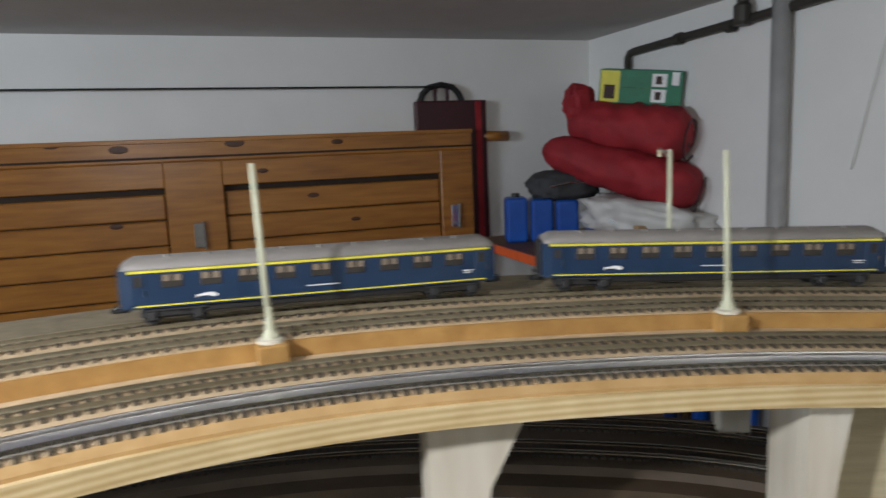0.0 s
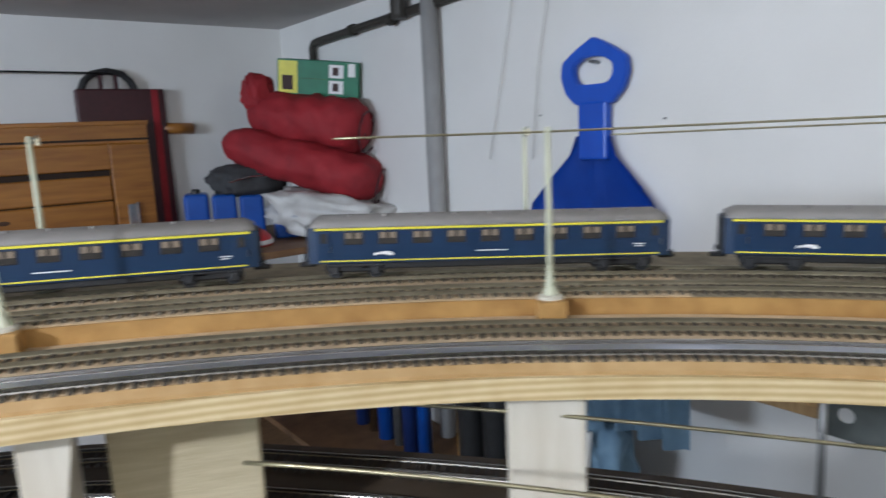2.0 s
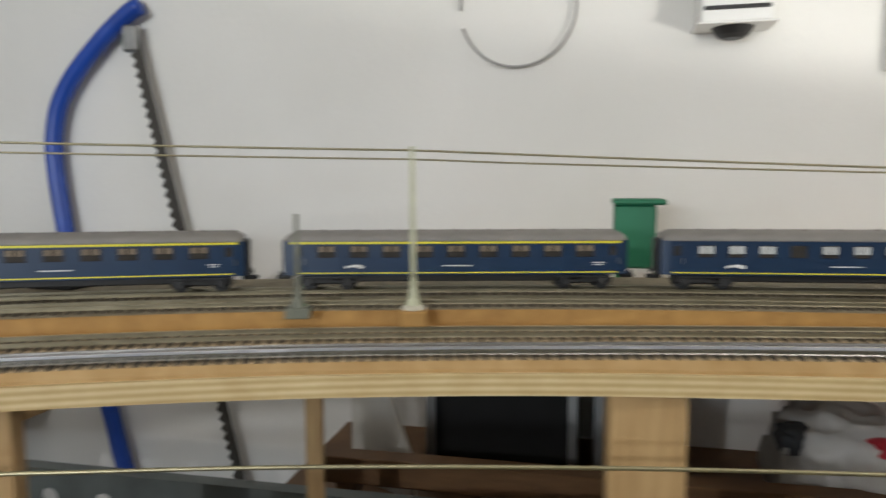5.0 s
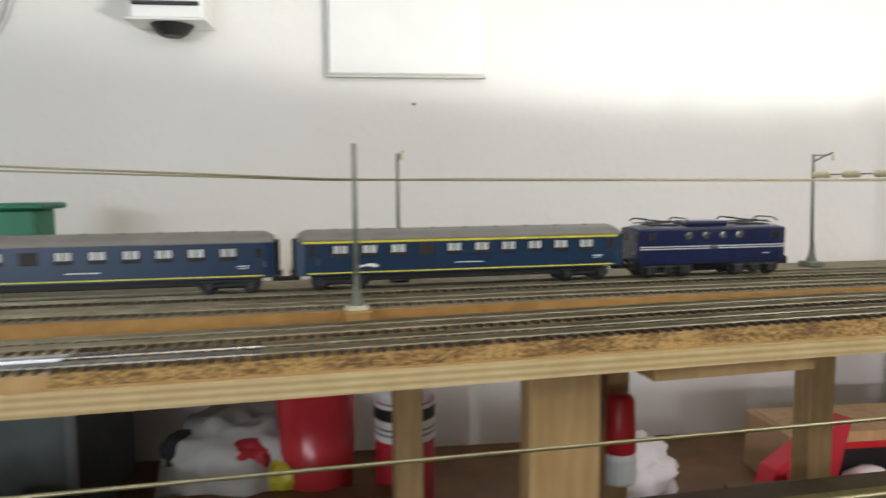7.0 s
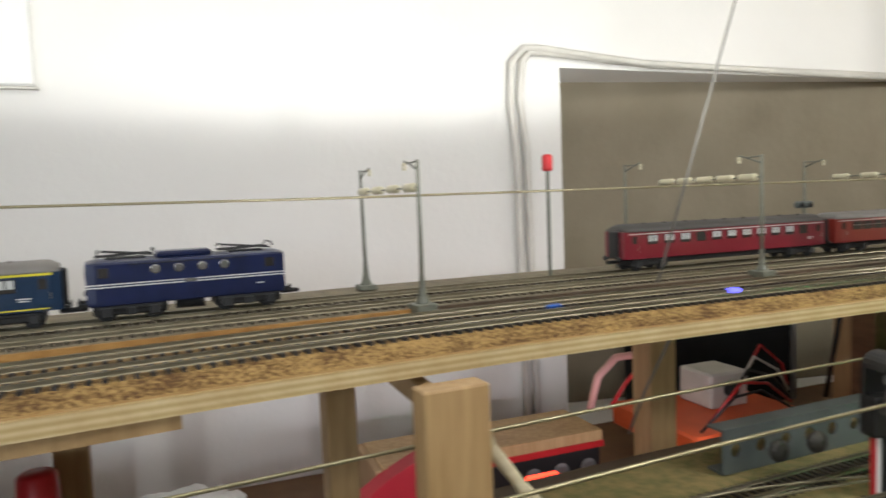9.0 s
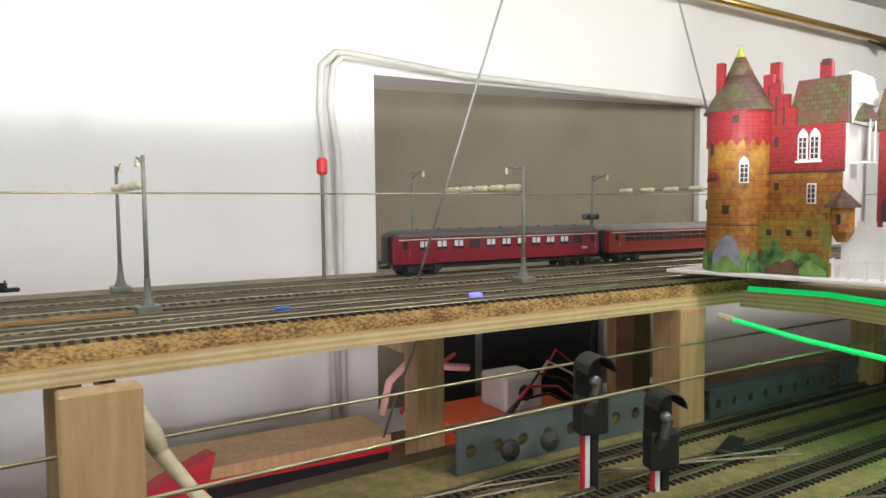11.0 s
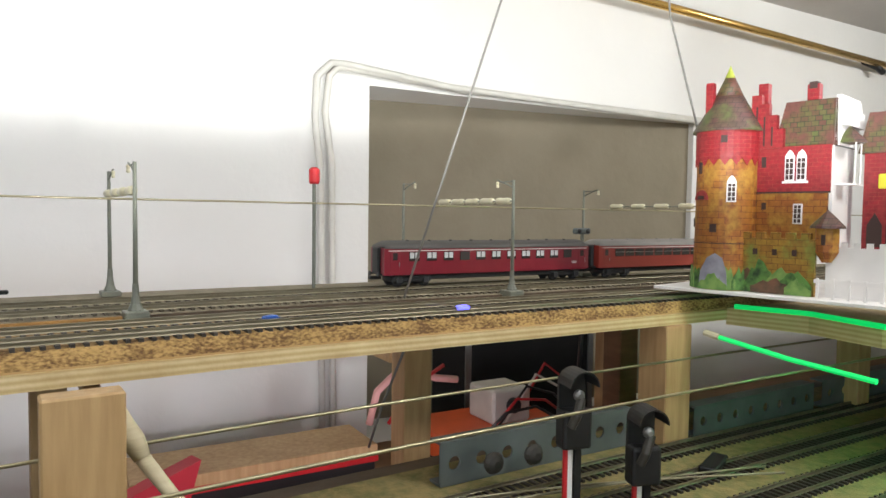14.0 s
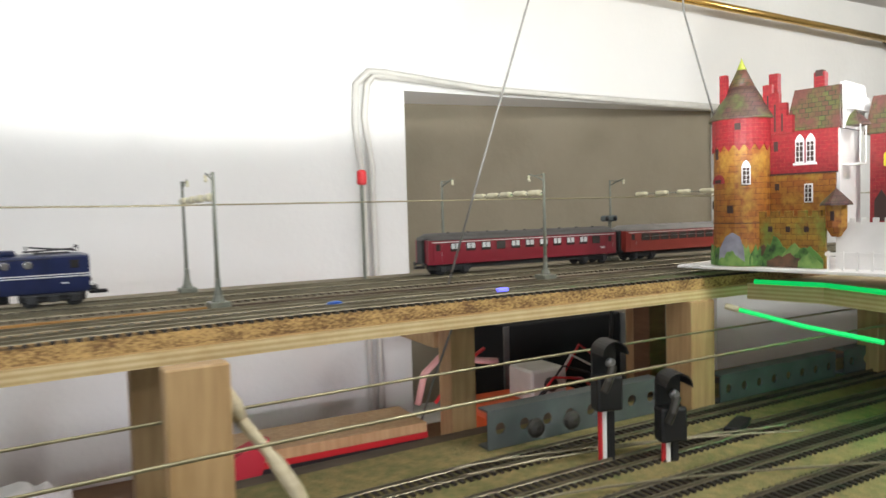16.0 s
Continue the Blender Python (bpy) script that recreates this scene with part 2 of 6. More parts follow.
def printed(name, one, two, joint, patch, wide, high, patch_scale, patches=0.5, line=0.06):
    """Coloured print of masonry on card: courses of stones with painted patches."""
    m = bpy.data.materials.new(name)
    m.use_nodes = True
    nt = m.node_tree
    b = nt.nodes["Principled BSDF"]
    b.inputs["Roughness"].default_value = 0.55
    tc = nt.nodes.new("ShaderNodeTexCoord")
    mp = nt.nodes.new("ShaderNodeMapping")
    mp.inputs["Rotation"].default_value = (math.radians(-90), 0, 0)
    nt.links.new(tc.outputs["Object"], mp.inputs[0])
    bk = nt.nodes.new("ShaderNodeTexBrick")
    for i, c in ((1, one), (2, two), (3, joint)):
        bk.inputs[i].default_value = (*c, 1)
    bk.inputs["Scale"].default_value = 1.0
    bk.inputs["Brick Width"].default_value = wide
    bk.inputs["Row Height"].default_value = high
    bk.inputs["Mortar Size"].default_value = high * line
    bk.inputs["Mortar Smooth"].default_value = 0.4
    nt.links.new(mp.outputs[0], bk.inputs["Vector"])
    ns = nt.nodes.new("ShaderNodeTexNoise")
    ns.inputs["Scale"].default_value = patch_scale
    ns.inputs["Detail"].default_value = 4
    nt.links.new(tc.outputs["Object"], ns.inputs["Vector"])
    rp = nt.nodes.new("ShaderNodeValToRGB")
    rp.color_ramp.elements[0].position = 0.62 - 0.3 * patches
    rp.color_ramp.elements[1].position = 0.78 - 0.3 * patches
    nt.links.new(ns.outputs[0], rp.inputs[0])
    mx = nt.nodes.new("ShaderNodeMix")
    mx.data_type = "RGBA"
    nt.links.new(rp.outputs[0], mx.inputs[0])
    nt.links.new(bk.outputs[0], mx.inputs[6])
    mx.inputs[7].default_value = (*patch, 1)
    # fine wash of lighter and darker ink
    n2 = nt.nodes.new("ShaderNodeTexNoise")
    n2.inputs["Scale"].default_value = patch_scale * 4
    nt.links.new(tc.outputs["Object"], n2.inputs["Vector"])
    mr = nt.nodes.new("ShaderNodeMapRange")
    mr.inputs[3].default_value, mr.inputs[4].default_value = 0.42, 1.0
    nt.links.new(n2.outputs[0], mr.inputs[0])
    hs = nt.nodes.new("ShaderNodeHueSaturation")
    nt.links.new(mr.outputs[0], hs.inputs["Value"])
    nt.links.new(mx.outputs[2], hs.inputs["Color"])
    nt.links.new(hs.outputs[0], b.inputs["Base Color"])
    return m


M["c_orange"] = printed("castle_orange_stone", (0.47, 0.19, 0.022), (0.36, 0.11, 0.014), (0.22, 0.06, 0.010), (0.50, 0.26, 0.035), 0.011, 0.0052, 60, 0.55)
M["c_yellow"] = printed("castle_yellow_stone", (0.46, 0.27, 0.03), (0.36, 0.17, 0.02), (0.20, 0.08, 0.012), (0.26, 0.29, 0.045), 0.010, 0.005, 55, 0.6)
M["c_red"] = printed("castle_red_brick", (0.40, 0.016, 0.026), (0.30, 0.010, 0.018), (0.42, 0.075, 0.05), (0.34, 0.03, 0.03), 0.0075, 0.0034, 70, 0.4, 0.05)
M["c_roof"] = printed("castle_mossy_tiles", (0.12, 0.15, 0.035), (0.15, 0.055, 0.040), (0.045, 0.05, 0.02), (0.17, 0.06, 0.045), 0.006, 0.0042, 55, 0.6, 0.09)
M["c_cone"] = printed("castle_purple_tiles", (0.15, 0.065, 0.060), (0.12, 0.075, 0.05), (0.06, 0.035, 0.03), (0.12, 0.14, 0.045), 0.006, 0.0045, 45, 0.55, 0.07)
M["c_tip"] = mat("castle_yellow_green_tip", (0.42, 0.44, 0.06), 0.6, col2=(0.30, 0.34, 0.04), scale=60)
M["c_green"] = mat("castle_green_leaves", (0.10, 0.23, 0.045), 0.65, col2=(0.012, 0.035, 0.012), scale=150, contrast=0.7)
M["c_leaf"] = mat("castle_light_leaves", (0.20, 0.32, 0.08), 0.65, col2=(0.05, 0.15, 0.03), scale=130, contrast=0.6)
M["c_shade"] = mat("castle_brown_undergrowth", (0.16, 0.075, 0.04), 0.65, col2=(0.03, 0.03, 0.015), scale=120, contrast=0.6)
M["c_grey"] = mat("castle_grey_rock", (0.30, 0.30, 0.36), 0.7, col2=(0.15, 0.14, 0.18), scale=90)
M["c_white"] = mat("castle_white_card", (0.82, 0.80, 0.78), 0.7, scale=30)
M["c_line"] = mat("castle_dark_print", (0.05, 0.025, 0.02), 0.7, scale=30)
M["led_red"] = glow("red_led", (1.0, 0.05, 0.02), 6.0)
M["led_white"] = glow("white_led", (0.9, 0.95, 1.0), 6.0)
# green light falling on the board edge and rod, put in as emission
M["green_edge_glow"] = glow("green_lit_edge", (0.02, 0.72, 0.15), 0.75)
M["led_blue"] = glow("blue_led", (0.12, 0.12, 1.0), 3.0)
M["orange"] = mat("orange_plastic", (0.75, 0.12, 0.03), 0.45, scale=30)

# ---- building helpers ----
def part(name, bm, material, parent=None, label=""):
    me = bpy.data.meshes.new(name)
    bm.normal_update()
    bm.to_mesh(me)
    bm.free()
    me.materials.append(M[material])
    ob = new(name, me)
    if parent:
        ob.parent = parent
    if label:
        ob["label"] = label
    return ob


def thing(name, label, category, group="", m=None, kind=""):
    e = new(name)
    e.empty_display_size = 0.02
    if m is not None:
        e.matrix_world = m
    return tagged(e, label, category, group, kind)


def smooth(ob):
    for p in ob.data.polygons:
        p.use_smooth = True
    return ob


def box(lo, hi, bev=0.0, seg=1, into=None, m=None):
    bm = into or bmesh.new()
    r = bmesh.ops.create_cube(bm, size=1)
    vs = r["verts"]
    for v in vs:
        v.co = Vector([lo[i] + (hi[i] - lo[i]) * (v.co[i] + 0.5) for i in range(3)])
    if bev:
        es = list({e for v in vs for e in v.link_edges})
        r2 = bmesh.ops.bevel(bm, geom=es, offset=bev, segments=seg, affect="EDGES", profile=0.5)
        vs = list({v for f in r2["faces"] for v in f.verts} | {v for v in vs if v.is_valid})
    if m is not None:
        bmesh.ops.transform(bm, matrix=m, verts=[v for v in vs if v.is_valid])
    return bm


def tube(pts, r, seg=8, into=None, cap=True):
    """A round bar along points; r may be a list."""
    bm = into or bmesh.new()
    pts = [Vector(p) for p in pts]
    rs = r if isinstance(r, (list, tuple)) else [r] * len(pts)
    rings, prev = [], None
    for i, p in enumerate(pts):
        t = (pts[min(i + 1, len(pts) - 1)] - pts[max(i - 1, 0)]).normalized()
        if prev is None:
            a = t.cross(Vector((0, 0, 1)) if abs(t.z) < 0.9 else Vector((1, 0, 0))).normalized()
        else:
            a = (prev - t * prev.dot(t)).normalized()
        prev = a
        b = t.cross(a)
        rings.append([bm.verts.new(p + rs[i] * (math.cos(k * math.tau / seg) * a + math.sin(k * math.tau / seg) * b)) for k in range(seg)])
    for u, v in zip(rings, rings[1:]):
        for k in range(seg):
            bm.faces.new((u[k], u[(k + 1) % seg], v[(k + 1) % seg], v[k]))
    if cap:
        bm.faces.new(list(reversed(rings[0])))
        bm.faces.new(rings[-1])
    return bm


def lathe(prof, seg=20, into=None, m=None):
    """A turned shape from (radius, height) pairs about z."""
    bm = into or bmesh.new()
    rings = [[bm.verts.new((max(r, 1e-5) * math.cos(k * math.tau / seg), max(r, 1e-5) * math.sin(k * math.tau / seg), h)) for k in range(seg)] for r, h in prof]
    for u, v in zip(rings, rings[1:]):
        for k in range(seg):
            bm.faces.new((u[k], u[(k + 1) % seg], v[(k + 1) % seg], v[k]))
    bm.faces.new(list(reversed(rings[0])))
    bm.faces.new(rings[-1])
    if m is not None:
        bmesh.ops.transform(bm, matrix=m, verts=[v for g in rings for v in g])
    return bm


def prism(outline, d, m=None, into=None):
    """A flat outline in x and z, d thick along y."""
    bm = into or bmesh.new()
    a = [bm.verts.new((x, 0, z)) for x, z in outline]
    b = [bm.verts.new((x, d, z)) for x, z in outline]
    bm.faces.new(a)
    bm.faces.new(list(reversed(b)))
    n = len(a)
    for i in range(n):
        bm.faces.new((a[i], b[i], b[(i + 1) % n], a[(i + 1) % n]))
    bmesh.ops.recalc_face_normals(bm, faces=bm.faces[:])
    if m is not None:
        bmesh.ops.transform(bm, matrix=m, verts=a + b)
    return bm


def lumpy(size, seed, amount=0.12, cuts=4, m=None, freq=3.0):
    """A soft rounded lump, for bags and cloth."""
    bm = bmesh.new()
    bmesh.ops.create_icosphere(bm, subdivisions=cuts, radius=1)
    for v in bm.verts:
        n = noise.noise(v.co * freq + Vector((seed, seed * 2, 0))) + 0.5 * noise.noise(v.co * freq * 2.3 + Vector((0, seed, 3)))
        q = v.co * (1 + amount * n)
        v.co = Vector([math.copysign(abs(c) ** 0.75, c) * s for c, s in zip(q, size)])
    if m is not None:
        bmesh.ops.transform(bm, matrix=m, verts=bm.verts[:])
    return bm

# ---- the room ----
XR, YB, ZC, ZF, XW, YS = 1.966, 2.62, 1.574, -0.75, -2.6, -4.6
NY0, NY1, NZ0, NZ1, NX = -2.141, -1.470, 0.80, 1.313, 2.125


def setting(name, bm, material, label, category):
    return tagged(part(name, bm, material), label, category, kind="structure")


bm = box((XR, NY1, ZF), (XR + 0.3, YB + 0.2, ZC))
box((XR, YS - 0.2, ZF), (XR + 0.3, NY0, ZC), into=bm)
box((XR, NY0, NZ1), (XR + 0.3, NY1, ZC), into=bm)
box((XR, NY0, ZF), (XR + 0.3, NY1, NZ0), into=bm)
box((NX, NY0, NZ0), (XR + 0.3, NY1, NZ1), into=bm)
setting("wall_east", bm, "wall", "white painted plaster wall with a shallow recess", "wall")
rb_ = bmesh.new()
foot_ = [(2.082, NY1), (NX + 0.001, NY1), (NX + 0.001, NY0), (1.978, NY0)]
lo_, hi_ = [[rb_.verts.new((x, y, z)) for x, y in foot_] for z in (NZ0, NZ1)]
for i in range(4):
    rb_.faces.new((lo_[i], lo_[(i + 1) % 4], hi_[(i + 1) % 4], hi_[i]))
rb_.faces.new(lo_)
rb_.faces.new(hi_[::-1])
bmesh.ops.recalc_face_normals(rb_, faces=rb_.faces[:])
setting("wall_recess_back", rb_, "niche", "darker grey brown back of the wall recess", "wall")
setting("wall_north", box((XW - 0.2, YB, ZF), (XR, YB + 0.2, ZC)), "wall", "white painted plaster end wall", "wall")
setting("wall_south", box((XW - 0.2, YS - 0.2, ZF), (XR, YS, ZC)), "wall", "white painted plaster wall", "wall")
setting("wall_west", box((XW - 0.2, YS, ZF), (XW, YB, ZC)), "wall", "white painted plaster wall", "wall")
setting("floor", box((XW - 0.2, YS - 0.2, ZF - 0.1), (XR + 0.3, YB + 0.2, ZF)), "floor", "grey concrete floor", "floor")
setting("ceiling", box((XW - 0.2, YS - 0.2, ZC), (XR + 0.3, YB + 0.2, ZC + 0.1)), "ceil", "low grey painted ceiling", "ceiling")

# ---- the line of the railway: masts stand on it, offsets are to its outer side ----
KNOTS = [(0.02, 0.22), (0.09, 0.42), (0.26, 0.575), (0.53, 0.655), (0.835, 0.599), (1.117, 0.452), (1.325, 0.205), (1.496, -0.193),
         (1.556, -0.676), (1.597, -1.128), (1.602, -1.459), (1.604, -2.2), (1.604, -3.2)]
LOWER = [(0.10, 0.88), (0.55, 0.885), (0.873, 0.765), (1.06, 0.597), (1.235, 0.37), (1.40, 0.08), (1.50, -0.3), (1.565, -0.9), (1.60, -1.4), (1.61, -2.2), (1.61, -3.0)]


class Line:
    def __init__(self, knots, n=24):
        k = [Vector(p) for p in knots]
        k = [2 * k[0] - k[1]] + k + [2 * k[-1] - k[-2]]
        pts = []
        for i in range(1, len(k) - 2):
            a, b, c, d = k[i - 1 : i + 3]
            for j in range(n):
                t = j / n
                pts.append(0.5 * (2 * b + (c - a) * t + (2 * a - 5 * b + 4 * c - d) * t * t + (3 * b - a - 3 * c + d) * t**3))
        pts.append(k[-2])
        self.p = np.array([tuple(v) for v in pts])
        self.d = np.r_[0, np.cumsum(np.hypot(*np.diff(self.p, axis=0).T))]
        self.length = float(self.d[-1])

    def at(self, s):
        x, y = (float(np.interp(s, self.d, self.p[:, i])) for i in (0, 1))
        x0, y0 = (float(np.interp(s - 0.02, self.d, self.p[:, i])) for i in (0, 1))
        x1, y1 = (float(np.interp(s + 0.02, self.d, self.p[:, i])) for i in (0, 1))
        t = Vector((x1 - x0, y1 - y0)).normalized()
        return Vector((x, y)), t, Vector((-t.y, t.x))

    def near(self, x, y):
        return float(self.d[int(np.argmin(np.hypot(self.p[:, 0] - x, self.p[:, 1] - y)))])


UP, LOW = Line(KNOTS), Line(LOWER)
ZD = 1.06


def grade(s):
    return ZD + float(np.interp(s, [0.0, 0.73, 1.04, 1.36, 1.69, 2.12], [0.040, 0.023, 0.018, 0.0085, 0.0035, 0.0]))


def inner(s):
    """Height of the inner road bed, against the masts' feet."""
    return float(np.interp(s, [2.2, 2.95], [-0.0145, -0.0068]))


def low_z(s):
    return 0.920 + float(np.interp(s, [0.0, 0.6, 1.2, 1.8], [0.026, 0.022, 0.012, 0.0]))


def up_at(s, off, dz=0.0):
    p, t, n = UP.at(s)
    q = p + n * off
    return Vector((q.x, q.y, grade(s) + dz))


def low_at(s, off, dz=0.0):
    p, t, n = LOW.at(s)
    q = p + n * off
    return Vector((q.x, q.y, low_z(s) + dz))


def sweep(at, prof, s0, s1, n):
    """A bar along the line; prof(s) gives (offset, height) pairs."""
    bm = bmesh.new()
    rings = []
    for i in range(n + 1):
        s = s0 + (s1 - s0) * i / n
        rings.append([bm.verts.new(at(s, o, z)) for o, z in prof(s)])
    m = len(rings[0])
    for u, v in zip(rings, rings[1:]):
        for k in range(m):
            bm.faces.new((u[k], v[k], v[(k + 1) % m], u[(k + 1) % m]))
    bm.faces.new(rings[0])
    bm.faces.new(list(reversed(rings[-1])))
    bmesh.ops.recalc_face_normals(bm, faces=bm.faces[:])
    return bm


def rect(o0, o1, z0, z1):
    return lambda s: [(o0, z0), (o1, z0), (o1, z1), (o0, z1)]


OFF_A, OFF_B, OFF_C, OFF_D = -0.071, -0.028, 0.026, 0.076
SE = UP.length - 0.02
base_z = lambda s: float(np.interp(s, [2.3, 2.9], [-0.0325, -0.0278]))
ply_z = lambda s: float(np.interp(s, [2.3, 2.9], [-0.0205, -0.0180]))
pack_z = lambda s: float(np.interp(s, [2.3, 2.9], [-0.0185, -0.0168]))
deck = thing("upper_baseboard", "curved layered plywood railway board with raised outer strip", "baseboard")
part("plywood_base", sweep(up_at, lambda s: [(-0.092, base_z(s)), (0.112, base_z(s)), (0.112, ply_z(s)), (-0.092, ply_z(s))], 0, SE, 220), "birch", deck, "birch plywood with pale veneer edge")
part("packing_strip", sweep(up_at, lambda s: [(-0.0885, ply_z(s)), (0.108, ply_z(s)), (0.108, pack_z(s)), (-0.0885, pack_z(s))], 0, SE, 220), "tan", deck)
part("inner_road_bed", sweep(up_at, lambda s: [(-0.0885, pack_z(s)), (0.004, pack_z(s)), (0.004, inner(s)), (-0.086, inner(s))], 0, 2.45, 140), "tan", deck, "tan board")
part("board_top", sweep(up_at, lambda s: [(-0.0150, inner(s)), (0.0035, inner(s)), (0.0035, inner(s) + 0.0004), (-0.0150, inner(s) + 0.0004)], 0, 2.45, 140), "beige", deck, "beige strip between the tracks")
part("board_top", sweep(up_at, lambda s: [(-0.0850, inner(s)), (-0.0155, inner(s)), (-0.0155, inner(s) + 0.0004), (-0.0850, inner(s) + 0.0004)], 0, 2.45, 140), "beige", deck)
part("inner_road_bed", sweep(up_at, lambda s: [(-0.0885, pack_z(s)), (0.004, pack_z(s)), (0.004, inner(s)), (-0.086, inner(s))], 2.45, SE, 140), "chip", deck, "coarse orange particle board")
outer_prof = lambda s: [(0.004, pack_z(s)), (0.106, pack_z(s)), (0.106, -0.0035), (0.004, -0.0035)]
part("outer_board_top", sweep(up_at, rect(0.0065, 0.1055, -0.0035, -0.0031), 0, 1.45, 100), "beige", deck, "beige board")
part("outer_board_top", sweep(up_at, rect(0.0065, 0.1055, -0.0035, -0.0031), 1.45, SE, 160), "bedtop", deck, "dusty grey brown board")
# added shiny strip that gives the bluish window glint along the inner track
part("contact_strip", sweep(up_at, lambda s: [(OFF_A - 0.0062, inner(s) + 0.0021), (OFF_A + 0.0062, inner(s) + 0.0021), (OFF_A + 0.0058, inner(s) + 0.0030), (OFF_A - 0.0058, inner(s) + 0.0030)], 0, 2.45, 160), "strip", deck, "added bluish metal strip standing in for the glint between rails")
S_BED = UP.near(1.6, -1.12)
part("outer_road_bed", sweep(up_at, outer_prof, 0, S_BED, 180), "hard", deck, "orange brown wooden strip")
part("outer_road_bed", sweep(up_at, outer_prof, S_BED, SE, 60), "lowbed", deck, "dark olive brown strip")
# narrow batten under the joint of two boards
sj = UP.near(1.57, -0.90)
part("joint_batten", sweep(up_at, lambda s: [(-0.086, base_z(s) - 0.009), (-0.04, base_z(s) - 0.009), (-0.04, base_z(s)), (-0.086, base_z(s))], sj - 0.05, sj + 0.06, 12), "pine", deck)
sj = UP.near(1.41, 0.06)
part("joint_batten", sweep(up_at, lambda s: [(-0.088, base_z(s) - 0.008), (-0.04, base_z(s) - 0.008), (-0.04, base_z(s)), (-0.088, base_z(s))], sj - 0.078, sj + 0.012, 12), "birch", deck)

lower = thing("lower_baseboard", "dark lower railway board beneath the upper deck", "baseboard")


def low_prof(s):
    w = float(np.interp(s, [0.0, 1.2, 1.9, 2.3], [0.14, 0.14, 0.24, 0.56]))
    return [(-w, -0.016), (0.0, -0.016), (0.0, -0.006), (-w, -0.006)]


part("board", sweep(low_at, low_prof, 0, LOW.length - 0.02, 160), "lowbed", lower)
part("cork_bed", sweep(low_at, lambda s: [(o * (1 if s < 2.0 else 1.0), z) for o, z in ((-0.12, -0.006), (-0.005, -0.006), (-0.008, 0.0), (-0.117, 0.0))], 0, 1.95, 90), "lowbed", lower)
part("cork_bed", sweep(low_at, lambda s: [(-0.50, -0.006), (-0.03, -0.006), (-0.033, 0.0), (-0.497, 0.0)], 1.95, LOW.length - 0.03, 80), "cork", lower, "cork strip with green scatter")




def track(name, label, at, off, base, s0, s1, sleeper, single, near):
    """Two rails on sleepers; those in the stretch near are single pieces, the rest one mesh."""
    t = thing(name, label, "railway track", "model railway tracks")
    for g in (-0.00875, 0.00875):
        def prof(s, g=g):
            b = base(s)
            return [(off + g - 0.0011, b + 0.0018), (off + g + 0.0011, b + 0.0018), (off + g + 0.0006, b + 0.0026), (off + g + 0.0006, b + 0.0046), (off + g - 0.0006, b + 0.0046), (off + g - 0.0006, b + 0.0026)]
        part("rail", sweep(at, prof, s0, s1, int((s1 - s0) * 60)), "rail" if (off == OFF_A and s0 < 1) or (at is low_at and s0 < 1) else "rail_old", t)
    pitch = 0.0074
    lo, hi = (-0.0013, -0.0150, 0.0), (0.0013, 0.0150, 0.0021)
    me = None
    rest = bmesh.new()
    count, s = 0, s0 + 0.004
    while s < s1:
        a, b = at(s - 0.003, off), at(s + 0.003, off)
        m = Matrix.Translation(at(s, off, base(s))) @ pose(0, 0, 0, 0, 0, math.degrees(math.atan2(b.y - a.y, b.x - a.x)))
        if near[0] < s < near[1] and count < single:
            if me is None:
                ob = part("sleeper", box(lo, hi), sleeper, t)
                me = ob.data
            else:
                ob = new("sleeper", me)
                ob.parent = t
            ob.matrix_world = m
            count += 1
        else:
            vs = [rest.verts.new(m @ Vector((x, y, z))) for x, y in ((lo[0], lo[1]), (hi[0], lo[1]), (hi[0], hi[1]), (lo[0], hi[1])) for z in (lo[2], hi[2])]
            for q in ((1, 3, 5, 7), (0, 1, 3, 2), (2, 3, 5, 4), (4, 5, 7, 6), (6, 7, 1, 0)):
                rest.faces.new([vs[i] for i in q])
        s += pitch
    if rest.verts:
        part("sleeper_strip", rest, sleeper, t)["kind"] = "stuff"
    else:
        rest.free()
    return t


raised = lambda s: -0.0035
SPLIT = 2.55
track("model_track", "nickel rails on olive weathered sleepers, innermost line", up_at, OFF_A, inner, 0.05, SPLIT, "sleep_old", 0, (9, 9))
track("model_track", "nickel rails on olive weathered sleepers", up_at, OFF_B, inner, 0.05, SPLIT, "sleep_old", 0, (9, 9))
track("model_track", "nickel rails on black plastic sleepers", up_at, OFF_A, inner, SPLIT, SE - 0.05, "sleep", 200, (2.75, 4.2))
track("model_track", "nickel rails on black plastic sleepers", up_at, OFF_B, inner, SPLIT, SE - 0.05, "sleep", 150, (2.95, 4.2))
track("model_track", "nickel rails on olive weathered sleepers", up_at, OFF_C, raised, 0.05, SE - 0.05, "sleep_old", 150, (0.7, 1.9))
track("model_track", "nickel rails on olive weathered sleepers, outermost line", up_at, OFF_D, raised, 0.05, SE - 0.05, "sleep_old", 0, (9, 9))
for o, lab in ((-0.035, "outer lower line"), (-0.088, "inner lower line")):
    track("model_track", "nickel rails on dark sleepers, " + lab, low_at, o, lambda s: 0.0, 0.05, 2.0, "sleep", 0, (9, 9))
LX = LOW.at(LOW.near(1.6, -1.6))[0].x
for o in (1.495 - LX, 1.441 - LX, 1.387 - LX, 1.333 - LX):
    track("model_track", "bright rails on black sleepers on the lower board", low_at, o, lambda s: 0.0, 2.05, LOW.length - 0.05, "sleep", 0, (9, 9))

